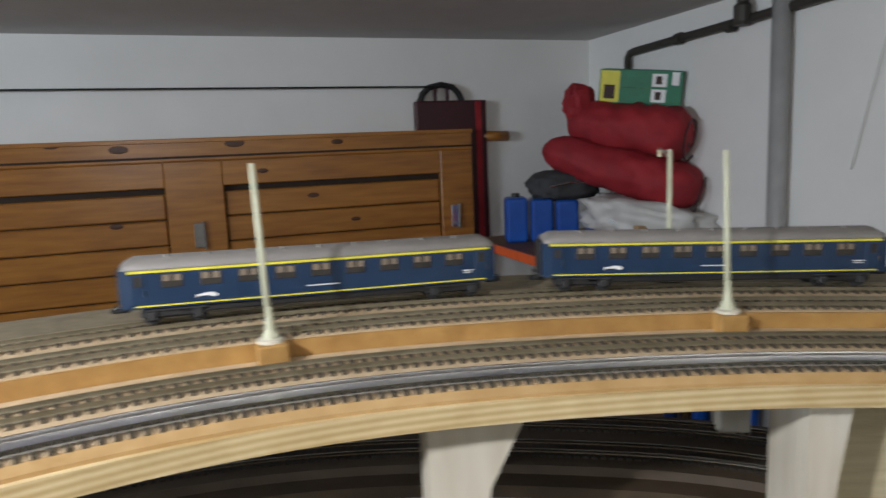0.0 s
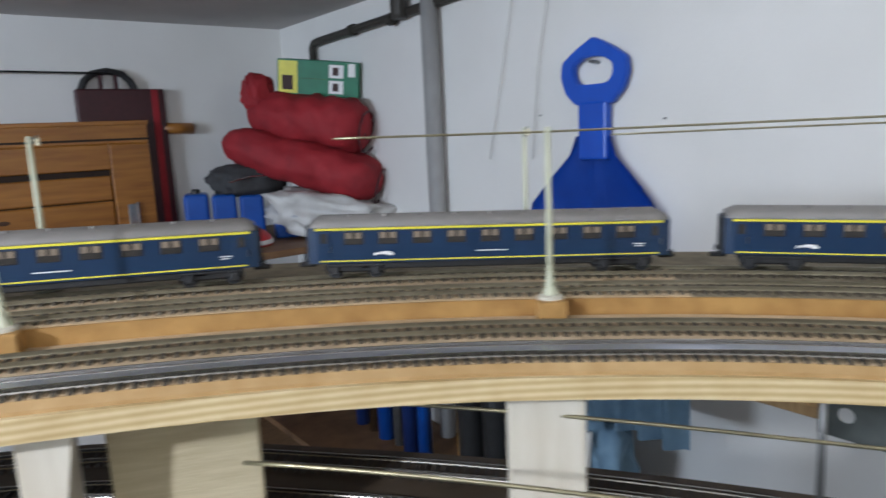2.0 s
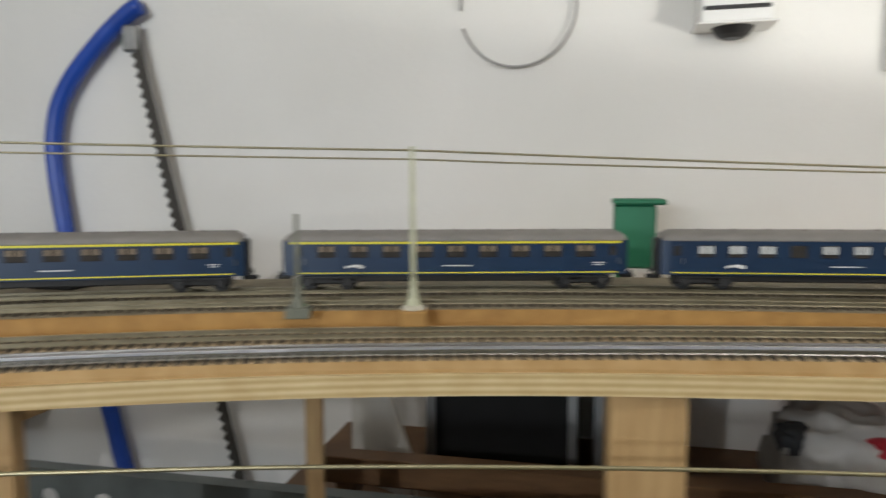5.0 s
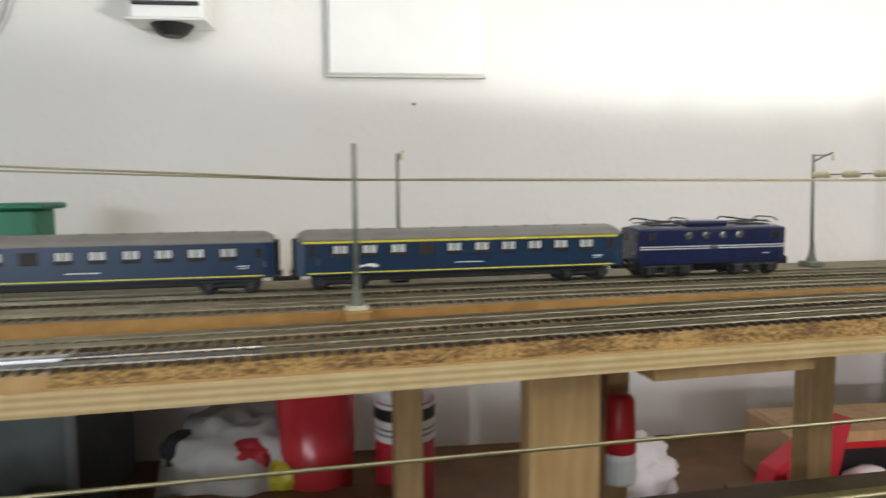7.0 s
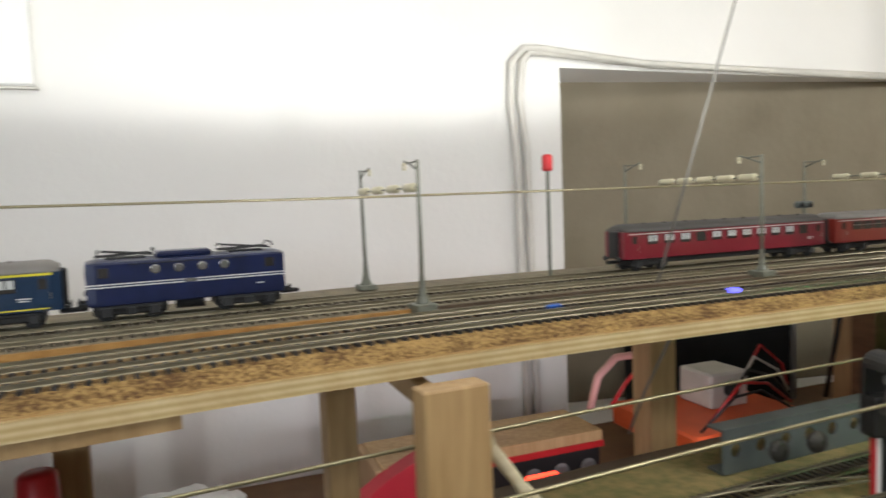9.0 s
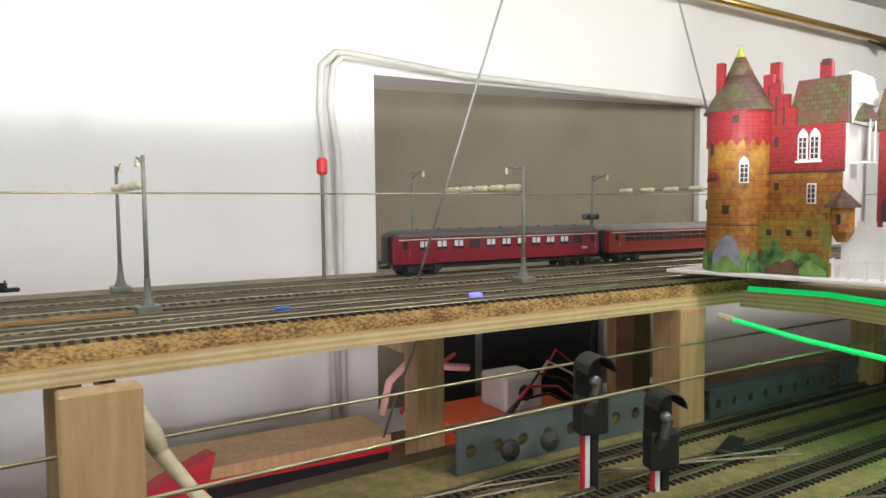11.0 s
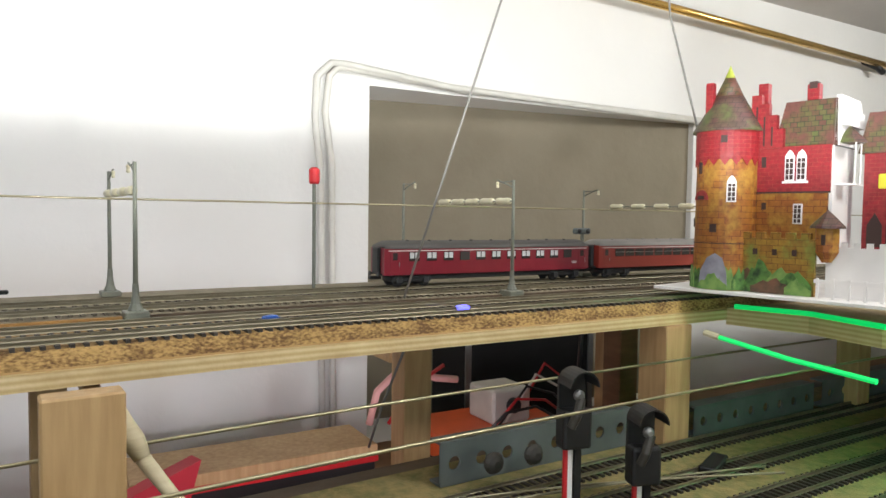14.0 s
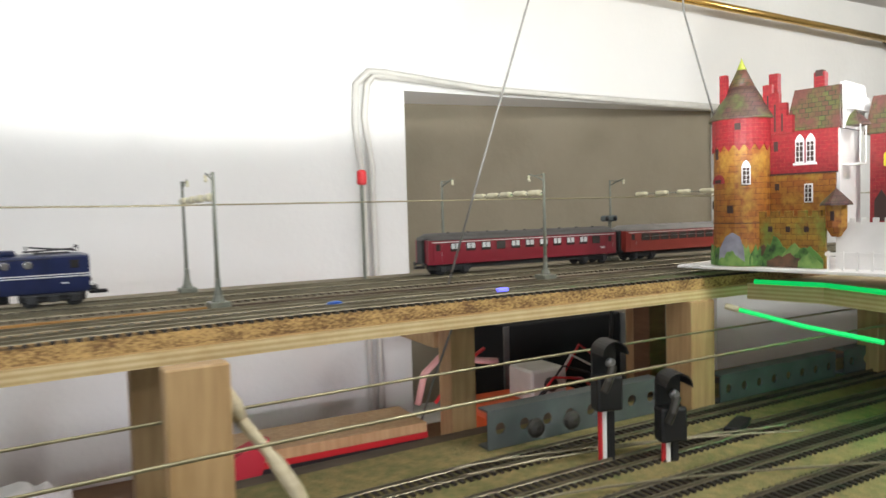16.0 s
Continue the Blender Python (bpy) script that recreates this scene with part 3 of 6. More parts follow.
# crossing rails of a turnout on the lower board
tn = thing("turnout", "bright diverging turnout rails on the lower board", "railway track")
s_t = LOW.near(1.60, -1.40)
for k, (oa, ob_) in enumerate(((-0.105, -0.20), (-0.122, -0.183), (-0.185, -0.29))):
    part("switch_rail", tube([low_at(s_t - 0.12 + 0.31 * i / 8, oa + (ob_ - oa) * (i / 8) ** 1.4, 0.0052) for i in range(9)], 0.0010, 6), "rail_old", tn)
part("switch_motor", box((-0.022, -0.007, 0), (0.022, 0.007, 0.006), 0.0012, m=Matrix.Translation(low_at(s_t + 0.16, -0.155, 0.0005)) @ pose(0, 0, 0, 0, 0, -65)), "black", tn)

# ---- masts ----
S_M = {n: UP.near(*p) for n, p in dict(m0=(0.538, 0.648), m1=(0.835, 0.599), m2=(1.117, 0.452), m2c=(1.325, 0.205), mk=(1.496, -0.193), ml=(1.556, -0.676), m4=(1.597, -1.128), m5=(1.602, -1.459)).items()}


def mast(s, off, pale, block, arm, h=0.106, lean=(0, 0), foot_z=-0.0035):
    p, t, n = UP.at(s)
    base = up_at(s, off)
    e = thing("catenary_mast", ("pale green" if pale else "grey green") + " model catenary mast on a " + ("small wooden block" if block else "flared foot"), "catenary mast", "catenary masts", Matrix.Translation(base))
    yaw = math.atan2(n.y, n.x)
    rot = pose(0, 0, 0, 0, 0, math.degrees(yaw))
    r0, r1 = (0.0022, 0.0016) if pale else (0.0019, 0.0013)
    smooth(part("pole", tube([(0, 0, 0), (lean[0] * 0.5, lean[1] * 0.5, h * 0.5), (lean[0], lean[1], h)], [r0, (r0 + r1) / 2, r1], 10), "mast_pale" if pale else "mast", e))
    part("foot", lathe([(0.0055, 0), (0.0052, 0.002), (0.0034, 0.006), (0.0024, 0.013), (0.0021, 0.02)], 10), "mast_pale" if pale else "mast", e)
    if block:
        part("block", box((-0.0125, -0.009, -0.0185 + 0.0005), (0.0035, 0.009, -0.0015), 0.0008, m=rot), "hard", e, "orange wooden block")
        part("filler", lathe([(0.0085, -0.0016), (0.008, 0.0002), (0.005, 0.0012), (0.003, 0.0018)], 12), "plaster", e, "white filler collar")
    else:
        part("base_plate", box((-0.009, -0.008, -0.0036 if off > 0.05 else -0.006), (0.009, 0.008, 0.0008), 0.0006, m=rot), "mast", e, "grey green base plate")
    if arm:
        d = Vector((math.cos(yaw), math.sin(yaw), 0)) * arm
        top = Vector((lean[0], lean[1], h))
        part("arm", tube([top * 0.93, top * 0.975 + d * 0.014, top * 0.985 + d * 0.026 + Vector((0, 0, 0.002))], 0.0008, 6), "mast", e)
        part("stay", tube([top * 0.99, top * 0.985 + d * 0.020], 0.0006, 6), "mast", e)
        part("insulator", lathe([(0.0010, -0.003), (0.0016, -0.002), (0.0012, 0), (0.0016, 0.002), (0.001, 0.003)], 8, m=Matrix.Translation(top * 0.965 + d * 0.0265)), "ceramic", e)
    return e


mast(S_M["m0"], 0, True, True, 0, lean=(-0.003, 0.003))
mast(S_M["m1"], 0, True, True, 0, lean=(-0.002, 0.002))
mast(S_M["m2"], 0, True, True, 0)
mast(S_M["m2c"], 0, True, True, 0)
mast(S_M["mk"], 0, True, True, 0)
mast(UP.near(1.472, -0.12), 0, False, False, 0, h=0.062)
mast(S_M["ml"], 0, False, True, 0)
mast(S_M["m4"], 0, False, False, 1)
mast(S_M["m5"], 0, False, False, 1)
shelf_back = thing("mast_bracket_board", "thin wooden strip behind the tracks carrying rear masts", "baseboard")
part("strip", sweep(up_at, rect(0.1125, 0.172, -0.0325, -0.0045), 0, SE, 200), "bedtop", shelf_back)
mast(UP.near(0.868, 0.701), 0.118, True, False, 1)
for s, arm, lean in ((UP.near(1.199, 0.552), -1, (0, 0)), (UP.near(1.434, 0.276), -1, (0, 0)), (S_M["ml"] + 0.05, -1, (0, 0)), (S_M["m4"] + 0.002, -1, (0.004, 0)), (S_M["m5"] - 0.046, -1, (0, 0)), (S_M["m5"] + 0.214, -1, (0, 0)), (S_M["m5"] + 0.5, -1, (0, 0))):
    mast(s, 0.140, s < 1.8, False, arm, lean=lean)

# contact wires
def rod(name, label, at, off, hz, s0, s1, r, n):
    tagged(smooth(part(name, tube([at(s0 + (s1 - s0) * i / n, off, hz(s0 + (s1 - s0) * i / n)) for i in range(n + 1)], r, 6), "brass")), label, "wire", "contact wires")


hz = lambda s: float(np.interp(s, [1.1, 1.7, 2.12, 2.6, 3.0], [0.0985, 0.1085, 0.1045, 0.083, 0.080]))
rod("contact_wire", "long dull brass contact wire over the inner raised track", up_at, 0.020, hz, S_M["m2"] - 0.13, SE - 0.3, 0.00085, 150)
rod("contact_wire", "long dull brass contact wire over the outer track", up_at, 0.070, lambda s: hz(s) + float(np.interp(s, [2.2, 2.7], [-0.0045, 0.001])), S_M["m2"] + 0.05, SE - 0.3, 0.0008, 140)
for o in (-0.115, -0.195):
    rod("lower_contact_wire", "thin brass contact wire above the lower board", low_at, o, lambda s: 0.085, 1.05, LOW.length - 0.6, 0.0011, 110)

# insulated cross spans between mast pairs
def cross_span(s, k):
    e = thing("cross_span", "cross wire with a row of cream ceramic insulators", "cross span", "cross spans", Matrix.Translation(up_at(s, 0.0, 0.086)))
    p, t, n = UP.at(s)
    n3 = Vector((n.x, n.y, 0))
    part("wire", tube([n3 * 0.0, n3 * 0.140], 0.0007, 6), "mast", e)
    for i in range(k):
        c = n3 * (0.016 + 0.112 * i / max(1, k - 1))
        q = n3.to_track_quat("Z", "Y").to_matrix().to_4x4()
        smooth(part("insulator", lathe([(0.0010, -0.0105), (0.0031, -0.0095), (0.0036, -0.006), (0.0032, 0), (0.0036, 0.006), (0.0031, 0.0095), (0.0010, 0.0105)], 10, m=Matrix.Translation(c) @ q), "ceramic", e))


cross_span(UP.near(1.434, 0.276), 3)
cross_span(S_M["m4"], 4)
cross_span(S_M["m5"], 5)
cross_span(S_M["m5"] + 0.26, 4)

# ---- the train ----
def ride(s, off=None):
    off = OFF_D if off is None else off
    a, b = up_at(s - 0.06, off), up_at(s + 0.06, off)
    c = (a + b) / 2
    d = b - a
    # x ahead along the track, y to the outer side, wheels on the rail heads
    return Matrix.Translation(Vector((c.x, c.y, c.z + 0.0011))) @ pose(0, 0, 0, 0, math.degrees(-math.asin(d.z / d.length)), math.degrees(math.atan2(d.y, d.x)))


def wheel(e, x, y, r=0.0058):
    q = pose(x, y, r, 90, 0, 0)
    w_ = part("wheel", lathe([(r * 0.3, -0.0022), (r * 0.95, -0.0018), (r * 1.1, -0.0010), (r * 1.0, 0.0), (r, 0.0018), (r * 0.75, 0.0020), (r * 0.7, 0.0012), (r * 0.25, 0.0012), (r * 0.25, 0.0022)], 18, m=q), "bogie", e)
    return w_


def hull(length, width, z0, z1, roof, n=9, taper=0.0):
    """Body section with a rounded roof, swept along x."""
    prof = [(-width / 2, z0), (-width / 2, z1)]
    for i in range(1, n):
        a = math.pi * i / n
        prof.append((-width / 2 * math.cos(a), z1 + roof * math.sin(a) ** 0.8))
    prof += [(width / 2, z1), (width / 2, z0)]
    bm = bmesh.new()
    rings = []
    for x, k in ((-length / 2, 0.94), (-length / 2 + 0.006, 1.0), (length / 2 - 0.006, 1.0), (length / 2, 0.94)):
        rings.append([bm.verts.new((x, y * (k if taper else 1), z if z <= z1 else z1 + (z - z1) * (1 if k == 1.0 else 0.55))) for y, z in prof])
    m = len(prof)
    for u, v in zip(rings, rings[1:]):
        for k in range(m):
            bm.faces.new((u[k], v[k], v[(k + 1) % m], u[(k + 1) % m]))
    bm.faces.new(list(reversed(rings[0])))
    bm.faces.new(rings[-1])
    bmesh.ops.recalc_face_normals(bm, faces=bm.faces[:])
    return bm


def bogie(e, x, wb=0.0145, mat_="under"):
    b = part("bogie", box((x - wb - 0.007, -0.0125, 0.0045), (x + wb + 0.007, 0.0125, 0.0105), 0.0012), mat_, e)
    for sx in (-1, 1):
        for sy in (-1, 1):
            wheel(b, x + sx * wb, sy * 0.0085)
            part("axle_box", box((x + sx * wb - 0.003, sy * 0.0135 - 0.0015, 0.0035), (x + sx * wb + 0.003, sy * 0.0135 + 0.0015, 0.0095), 0.0006), "bogie", b)
    for sy in (-1, 1):
        part("spring_bar", box((x - wb - 0.006, sy * 0.0130 - 0.001, 0.0092), (x + wb + 0.006, sy * 0.0130 + 0.001, 0.0112), 0.0004), "bogie", b)
    return b


def loco(m):
    e = thing("electric_locomotive", "dark blue electric locomotive with twin white lines", "locomotive", m=m)
    smooth_body = part("body", hull(0.134, 0.034, 0.0135, 0.0395, 0.0035, taper=1), "loco", e)
    part("frame_skirt", box((-0.066, -0.0165, 0.0110), (0.066, 0.0165, 0.0145), 0.0008), "loco", e)
    part("roof_hatch", box((-0.022, -0.012, 0.0415), (0.016, 0.012, 0.0462), 0.0015), "loco", e)
    for sy in (-1, 1):
        for z in (0.0238, 0.0256):
            part("white_line", box((-0.0665, sy * 0.0170 - 0.0002, z), (0.0665, sy * 0.0170 + 0.0002, z + 0.0007)), "white", e)
        part("badge", box((-0.004, sy * 0.0172 - 0.0003, 0.0239), (0.004, sy * 0.0172 + 0.0003, 0.0262), 0.0004), "chrome", e)
        for k in range(4):
            x = -0.023 + 0.0155 * k
            pw = part("porthole", lathe([(0.0026, -0.0004), (0.0032, 0.0), (0.0031, 0.0006), (0.0023, 0.0007)], 18, m=pose(x, sy * 0.0170, 0.0345, 90 * -sy * -1, 0, 0)), "chrome", e)
            part("pane", lathe([(0.0022, 0.0), (0.0021, 0.0009)], 16, m=pose(x, sy * 0.0170, 0.0345, 90 * sy, 0, 0)), "window", pw)
        for x in (-0.056, 0.056):
            part("cab_window", box((x - 0.0032, sy * 0.0170 - 0.0003, 0.0305), (x + 0.0032, sy * 0.0170 + 0.0003, 0.0372), 0.0003), "window", e)
        part("number_bar", box((0.046, sy * 0.0171 - 0.0002, 0.0185), (0.051, sy * 0.0171 + 0.0002, 0.0194)), "white", e)
        part("grille", box((-0.04, sy * 0.0171 - 0.0002, 0.0385), (0.04, sy * 0.0171 + 0.0002, 0.0391)), "bogie", e)
    for sx in (-1, 1):
        for y in (-0.0085, 0.0085):
            part("windscreen", box((sx * 0.0670 - 0.0004, y - 0.0055, 0.0300), (sx * 0.0670 + 0.0004, y + 0.0055, 0.0372), 0.0003), "window", e)
            part("lamp", lathe([(0.0016, 0), (0.0018, 0.001), (0.0012, 0.0016)], 12, m=pose(sx * 0.0668, y * 1.2, 0.0205, 0, 90 * sx, 0)), "chrome", e)
            part("buffer", tube([(sx * 0.066, y * 1.15, 0.0125), (sx * 0.0715, y * 1.15, 0.0125), (sx * 0.0716, y * 1.15, 0.0125), (sx * 0.0728, y * 1.15, 0.0125)], [0.0012, 0.0012, 0.0030, 0.0028], 10), "bogie", e)
        part("coupling", box((sx * 0.074 - 0.007, -0.003, 0.0075), (sx * 0.074 + 0.007, 0.003, 0.0105), 0.0008), "black", e)
        pan = part("pantograph", box((sx * 0.041 - 0.013, -0.008, 0.0425), (sx * 0.041 + 0.013, 0.008, 0.0435), 0.0003), "under", e)
        for y in (-0.0075, 0.0075):
            for z, x0, x1 in ((0.0446, -0.020, 0.016), (0.0468, 0.018, -0.016)):
                part("arm", tube([(sx * 0.041 + x0, y, 0.0444), (sx * 0.041 + x1, y * 0.8, z + 0.0012)], 0.0006, 6), "bogie", pan)
        for x in (-0.018, 0.018):
            part("collector", tube([(sx * 0.041 + x, -0.016, 0.0462), (sx * 0.041 + x, -0.010, 0.0486), (sx * 0.041 + x, 0.010, 0.0486), (sx * 0.041 + x, 0.016, 0.0462)], 0.0006, 6), "bogie", pan)
        for x in (-0.011, 0.011):
            for y in (-0.008, 0.008):
                part("insulator", lathe([(0.0012, 0), (0.0018, 0.0006), (0.0012, 0.0012), (0.0016, 0.0018), (0.001, 0.0022)], 8, m=pose(sx * 0.041 + x, y, 0.0412)), "under", pan)
    for x in (-0.040, 0.040):
        b = part("bogie", box((x - 0.024, -0.0130, 0.0040), (x + 0.024, 0.0130, 0.0120), 0.0012), "under", e)
        for dx in (-0.0155, 0.0155):
            for sy in (-1, 1):
                wheel(b, x + dx, sy * 0.0090, 0.0068)
                part("axle_box", box((x + dx - 0.004, sy * 0.0148 - 0.0018, 0.0030), (x + dx + 0.004, sy * 0.0148 + 0.0018, 0.0100), 0.0008), "bogie", b)
        for sy in (-1, 1):
            part("side_frame", box((x - 0.022, sy * 0.0142 - 0.0012, 0.0082), (x + 0.022, sy * 0.0142 + 0.0012, 0.0112), 0.0006), "bogie", b)
            part("sand_box", box((x - 0.0035, sy * 0.0150 - 0.0014, 0.0040), (x + 0.0035, sy * 0.0150 + 0.0014, 0.0095), 0.0008), "bogie", b)
    part("air_tank", tube([(-0.010, 0.0, 0.0075), (0.010, 0.0, 0.0075)], 0.0042, 12), "bogie", e)
    return e


def coach(m, body, roof, stripe, label, group, windows, split, pale):
    e = thing("passenger_coach", label, "coach", group, m)
    L = 0.262
    part("body", hull(L - 0.004, 0.0325, 0.0120, 0.0375, 0.0010, taper=1), body, e)
    smooth(part("roof", hull(L - 0.006, 0.0328, 0.0372, 0.0378, 0.0072, n=12, taper=1), roof, e))
    part("underframe", box((-0.095, -0.0125, 0.0065), (0.095, 0.0125, 0.0122), 0.001), "under", e)
    for k in range(9):
        part("roof_vent", lathe([(0.0012, 0), (0.0018, 0.0008), (0.0016, 0.0020), (0.0006, 0.0024)], 8, m=pose(-0.100 + 0.025 * k, -0.006, 0.0436)), "roof" if roof == "roof" else "roofd", e)
    for sy in (-1, 1):
        y = sy * 0.01632
        if stripe:
            part("stripe", box((-L / 2 + 0.007, y - 0.0002, 0.0355), (L / 2 - 0.007, y + 0.0002, 0.0371)), "yellow", e, "yellow line under the roof")
        if body == "coach":
            part("sill_line", box((-L / 2 + 0.010, y - 0.0002, 0.0132), (L / 2 - 0.010, y + 0.0002, 0.0141)), "yellow", e, "thin yellow line along the sill")
            part("crest", prism([(-0.007, 0.0), (-0.0045, 0.0012), (0.001, 0.0012), (0.0035, 0.0002), (0.006, 0.0002), (0.007, 0.0016), (0.004, 0.0032), (-0.001, 0.0032), (-0.004, 0.0022), (-0.0065, 0.0024)], 0.0003, m=pose(-0.076, y - 0.0002, 0.0168)), "white", e, "white wavy crest")
            part("lettering", box((-0.010, y - 0.0002, 0.0186), (0.012, y + 0.0002, 0.0193)), "white", e)
        else:
            part("waist_line", box((-L / 2 + 0.006, y - 0.0002, 0.0352), (L / 2 - 0.006, y + 0.0002, 0.0358)), "white", e)
        part("number_bar", box((0.103, y - 0.0002, 0.0205), (0.111, y + 0.0002, 0.0212)), "white", e)
        part("number_bar", box((0.104, y - 0.0002, 0.0190), (0.110, y + 0.0002, 0.0196)), "white", e)
        for k in range(windows):
            x = -0.097 + 0.194 * k / (windows - 1)
            ww = 0.0058 if not split else 0.0072
            dark = body == "coach" and not pale
            ww = 0.0068 if dark else ww
            fr = part("window", box((x - ww, y - 0.0004, 0.0252), (x + ww, y + 0.0003, 0.0342), 0.0003), "window", e)
            if pale and k % 7 != 3:
                part("blind", box((x - ww + 0.0008, y - 0.0005 if sy < 0 else y + 0.0001, 0.0280), (x - 0.0006, y - 0.0001 if sy < 0 else y + 0.0005, 0.0336)), "pale_pane", fr)
                part("blind", box((x + 0.0006, y - 0.0005 if sy < 0 else y + 0.0001, 0.0280), (x + ww - 0.0008, y - 0.0001 if sy < 0 else y + 0.0005, 0.0336)), "pale_pane", fr)
            elif dark:
                for sx in (-1, 1):
                    part("curtain", box((x + sx * 0.0034 - 0.0022, y - 0.0005 if sy < 0 else y + 0.0001, 0.0296), (x + sx * 0.0034 + 0.0022, y - 0.0001 if sy < 0 else y + 0.0005, 0.0338)), "curtain", fr)
            elif split:
                part("bar", box((x - ww, y - 0.0006, 0.0300), (x + ww, y + 0.0005, 0.0305)), "chrome", fr)
        for x in (-0.118, 0.118):
            d = part("door", box((x - 0.0052, y - 0.0003, 0.0150), (x + 0.0052, y + 0.00035, 0.0350), 0.0003), body, e)
            part("pane", box((x - 0.0024, y - 0.0005, 0.0265), (x + 0.0024, y + 0.0005, 0.0335)), "window", d)
            part("handle", box((x + 0.0040, y - 0.0008, 0.0200), (x + 0.0046, y + 0.0008, 0.0245)), "chrome", d)
    for sx in (-1, 1):
        part("gangway", box((sx * (L / 2 - 0.002) - 0.003, -0.0070, 0.0125), (sx * (L / 2 - 0.002) + 0.003, 0.0070, 0.0385), 0.0012), "black", e)
        part("coupling", box((sx * (L / 2 + 0.001) - 0.006, -0.003, 0.0075), (sx * (L / 2 + 0.001) + 0.006, 0.003, 0.0105), 0.0008), "black", e)
        for y in (-0.010, 0.010):
            part("buffer", tube([(sx * (L / 2 - 0.004), y, 0.0125), (sx * (L / 2 + 0.0015), y, 0.0125), (sx * (L / 2 + 0.0016), y, 0.0125), (sx * (L / 2 + 0.0026), y, 0.0125)], [0.0010, 0.0010, 0.0026, 0.0024], 10), "bogie", e)
        bogie(e, sx * 0.097)
    return e


S_L = UP.near(1.6, -0.95) + 0.025
loco(ride(S_L))
first = coach(ride(S_L - 0.209), "coach", "roof", True, "blue railway coach with yellow line under a grey roof", "blue coaches", 10, False, True)
second = coach(ride(S_L - 0.209 - 0.274), "coach", "roof", False, "blue railway coach with grey roof and pale blinds", "blue coaches", 10, False, True)
third = coach(ride(S_L - 0.209 - 0.548), "coach", "roof", True, "blue railway coach with yellow line and dark curtained windows", "blue coaches", 9, False, False)
for k in range(3, 8):
    c = copy_thing(third, ride(S_L - 0.209 - 0.274 * k))
S_R = UP.near(1.6, -1.48)
coach(ride(S_R), "red", "roofd", False, "dark red railway coach with dark roof", "red coaches", 11, False, True)
coach(ride(S_R + 0.274), "redb", "roof", False, "orange red railway coach with grey roof", "red coaches", 13, True, False)

# ---- legs under the upper board ----
def leg(x, y, wide, thick, material, label, z1=None, bottom=None, back=0.0, brace=False, flare=0.028):
    s = UP.near(x, y)
    p, t, n = UP.at(s)
    top = (grade(s) + base_z(s) - 0.0001) if z1 is None else z1
    z0 = ZF if bottom is None else bottom
    o = (Vector((x, y)) - p).dot(n) + back
    q = p + n * o
    m = Matrix.Translation((q.x, q.y, 0)) @ pose(0, 0, 0, 0, 0, math.degrees(math.atan2(t.y, t.x)))
    e = thing("board_leg", label, "leg", "legs of the railway board", Matrix.Translation((q.x, q.y, z0)))
    ob = part("upright", box((-wide / 2, 0, z0), (wide / 2, thick, top), 0.001), material, e)
    ob.matrix_world = m
    if brace:
        b2 = part("gusset", prism([(-wide / 2, top - 0.11), (-wide / 2, top - 0.0005), (wide / 2 + flare, top - 0.0005), (wide / 2 + 0.002, top - 0.05), (wide / 2 - min(0.006, flare / 4), top - 0.11)], 0.010), material, e)
        b2.matrix_world = m @ Matrix.Translation((0, -0.0105, 0))
    return e


leg(0.640, 0.592, 0.034, 0.018, "pale", "pale painted wooden leg with a curved gusset", brace=True)
leg(0.838, 0.530, 0.016, 0.040, "pale", "pale painted wooden leg with a curved gusset", brace=True, flare=0.010)
leg(0.905, 0.531, 0.080, 0.012, "ply_face", "greenish plywood plate beside a pale leg")
leg(0.923, 0.688, 0.026, 0.018, "pale", "short white post standing on the lower board", bottom=0.9295)
leg(1.063, 0.408, 0.043, 0.018, "pale", "white painted plank leg")
leg(1.344, 0.002, 0.040, 0.018, "pine", "light pine plank leg")
leg(1.342, 0.045, 0.030, 0.030, "brownwood", "brown wooden post behind a pine plank", back=0.03)
leg(1.437, -0.347, 0.042, 0.018, "pine", "light pine plank leg")
leg(1.500, -0.796, 0.046, 0.018, "pine", "light pine plank leg")
front_leg = leg(1.435, -1.085, 0.037, 0.016, "pine", "light pine plank leg in front of the board", z1=1.0425)
part("cleat", box((1.452, -1.101, 1.012), (1.60, -1.091, 1.0268), 0.001), "pine", front_leg).matrix_parent_inverse = front_leg.matrix_world.inverted()
leg(1.520, -0.838, 0.020, 0.03, "brownwood", "dark wooden post behind a pine plank", back=0.03)
leg(1.54, -0.905, 0.022, 0.03, "pine", "square pine post at the rear", back=0.10)
leg(1.645, -1.069, 0.024, 0.022, "pine", "square pine post at the rear")
leg(1.51, -0.72, 0.020, 0.022, "pine", "square pine post at the rear", back=0.08)
leg(1.645, -1.387, 0.030, 0.028, "pine", "square pine post under the board")
leg(1.506, -1.586, 0.034, 0.034, "pine", "light square pine post on the lower board")
leg(1.64, -1.64, 0.022, 0.026, "pine", "square pine post at the rear")
leg(1.595, -1.620, 0.026, 0.026, "brownwood", "dark wooden post at the rear")
leg(1.500, -1.880, 0.026, 0.026, "pine", "square pine post on the lower board")
leg(1.62, -1.80, 0.020, 0.026, "brownwood", "dark wooden post at the rear", back=0.08)
leg(1.5, -0.12, 0.014, 0.016, "pine", "thin pine post at the rear", back=0.07)

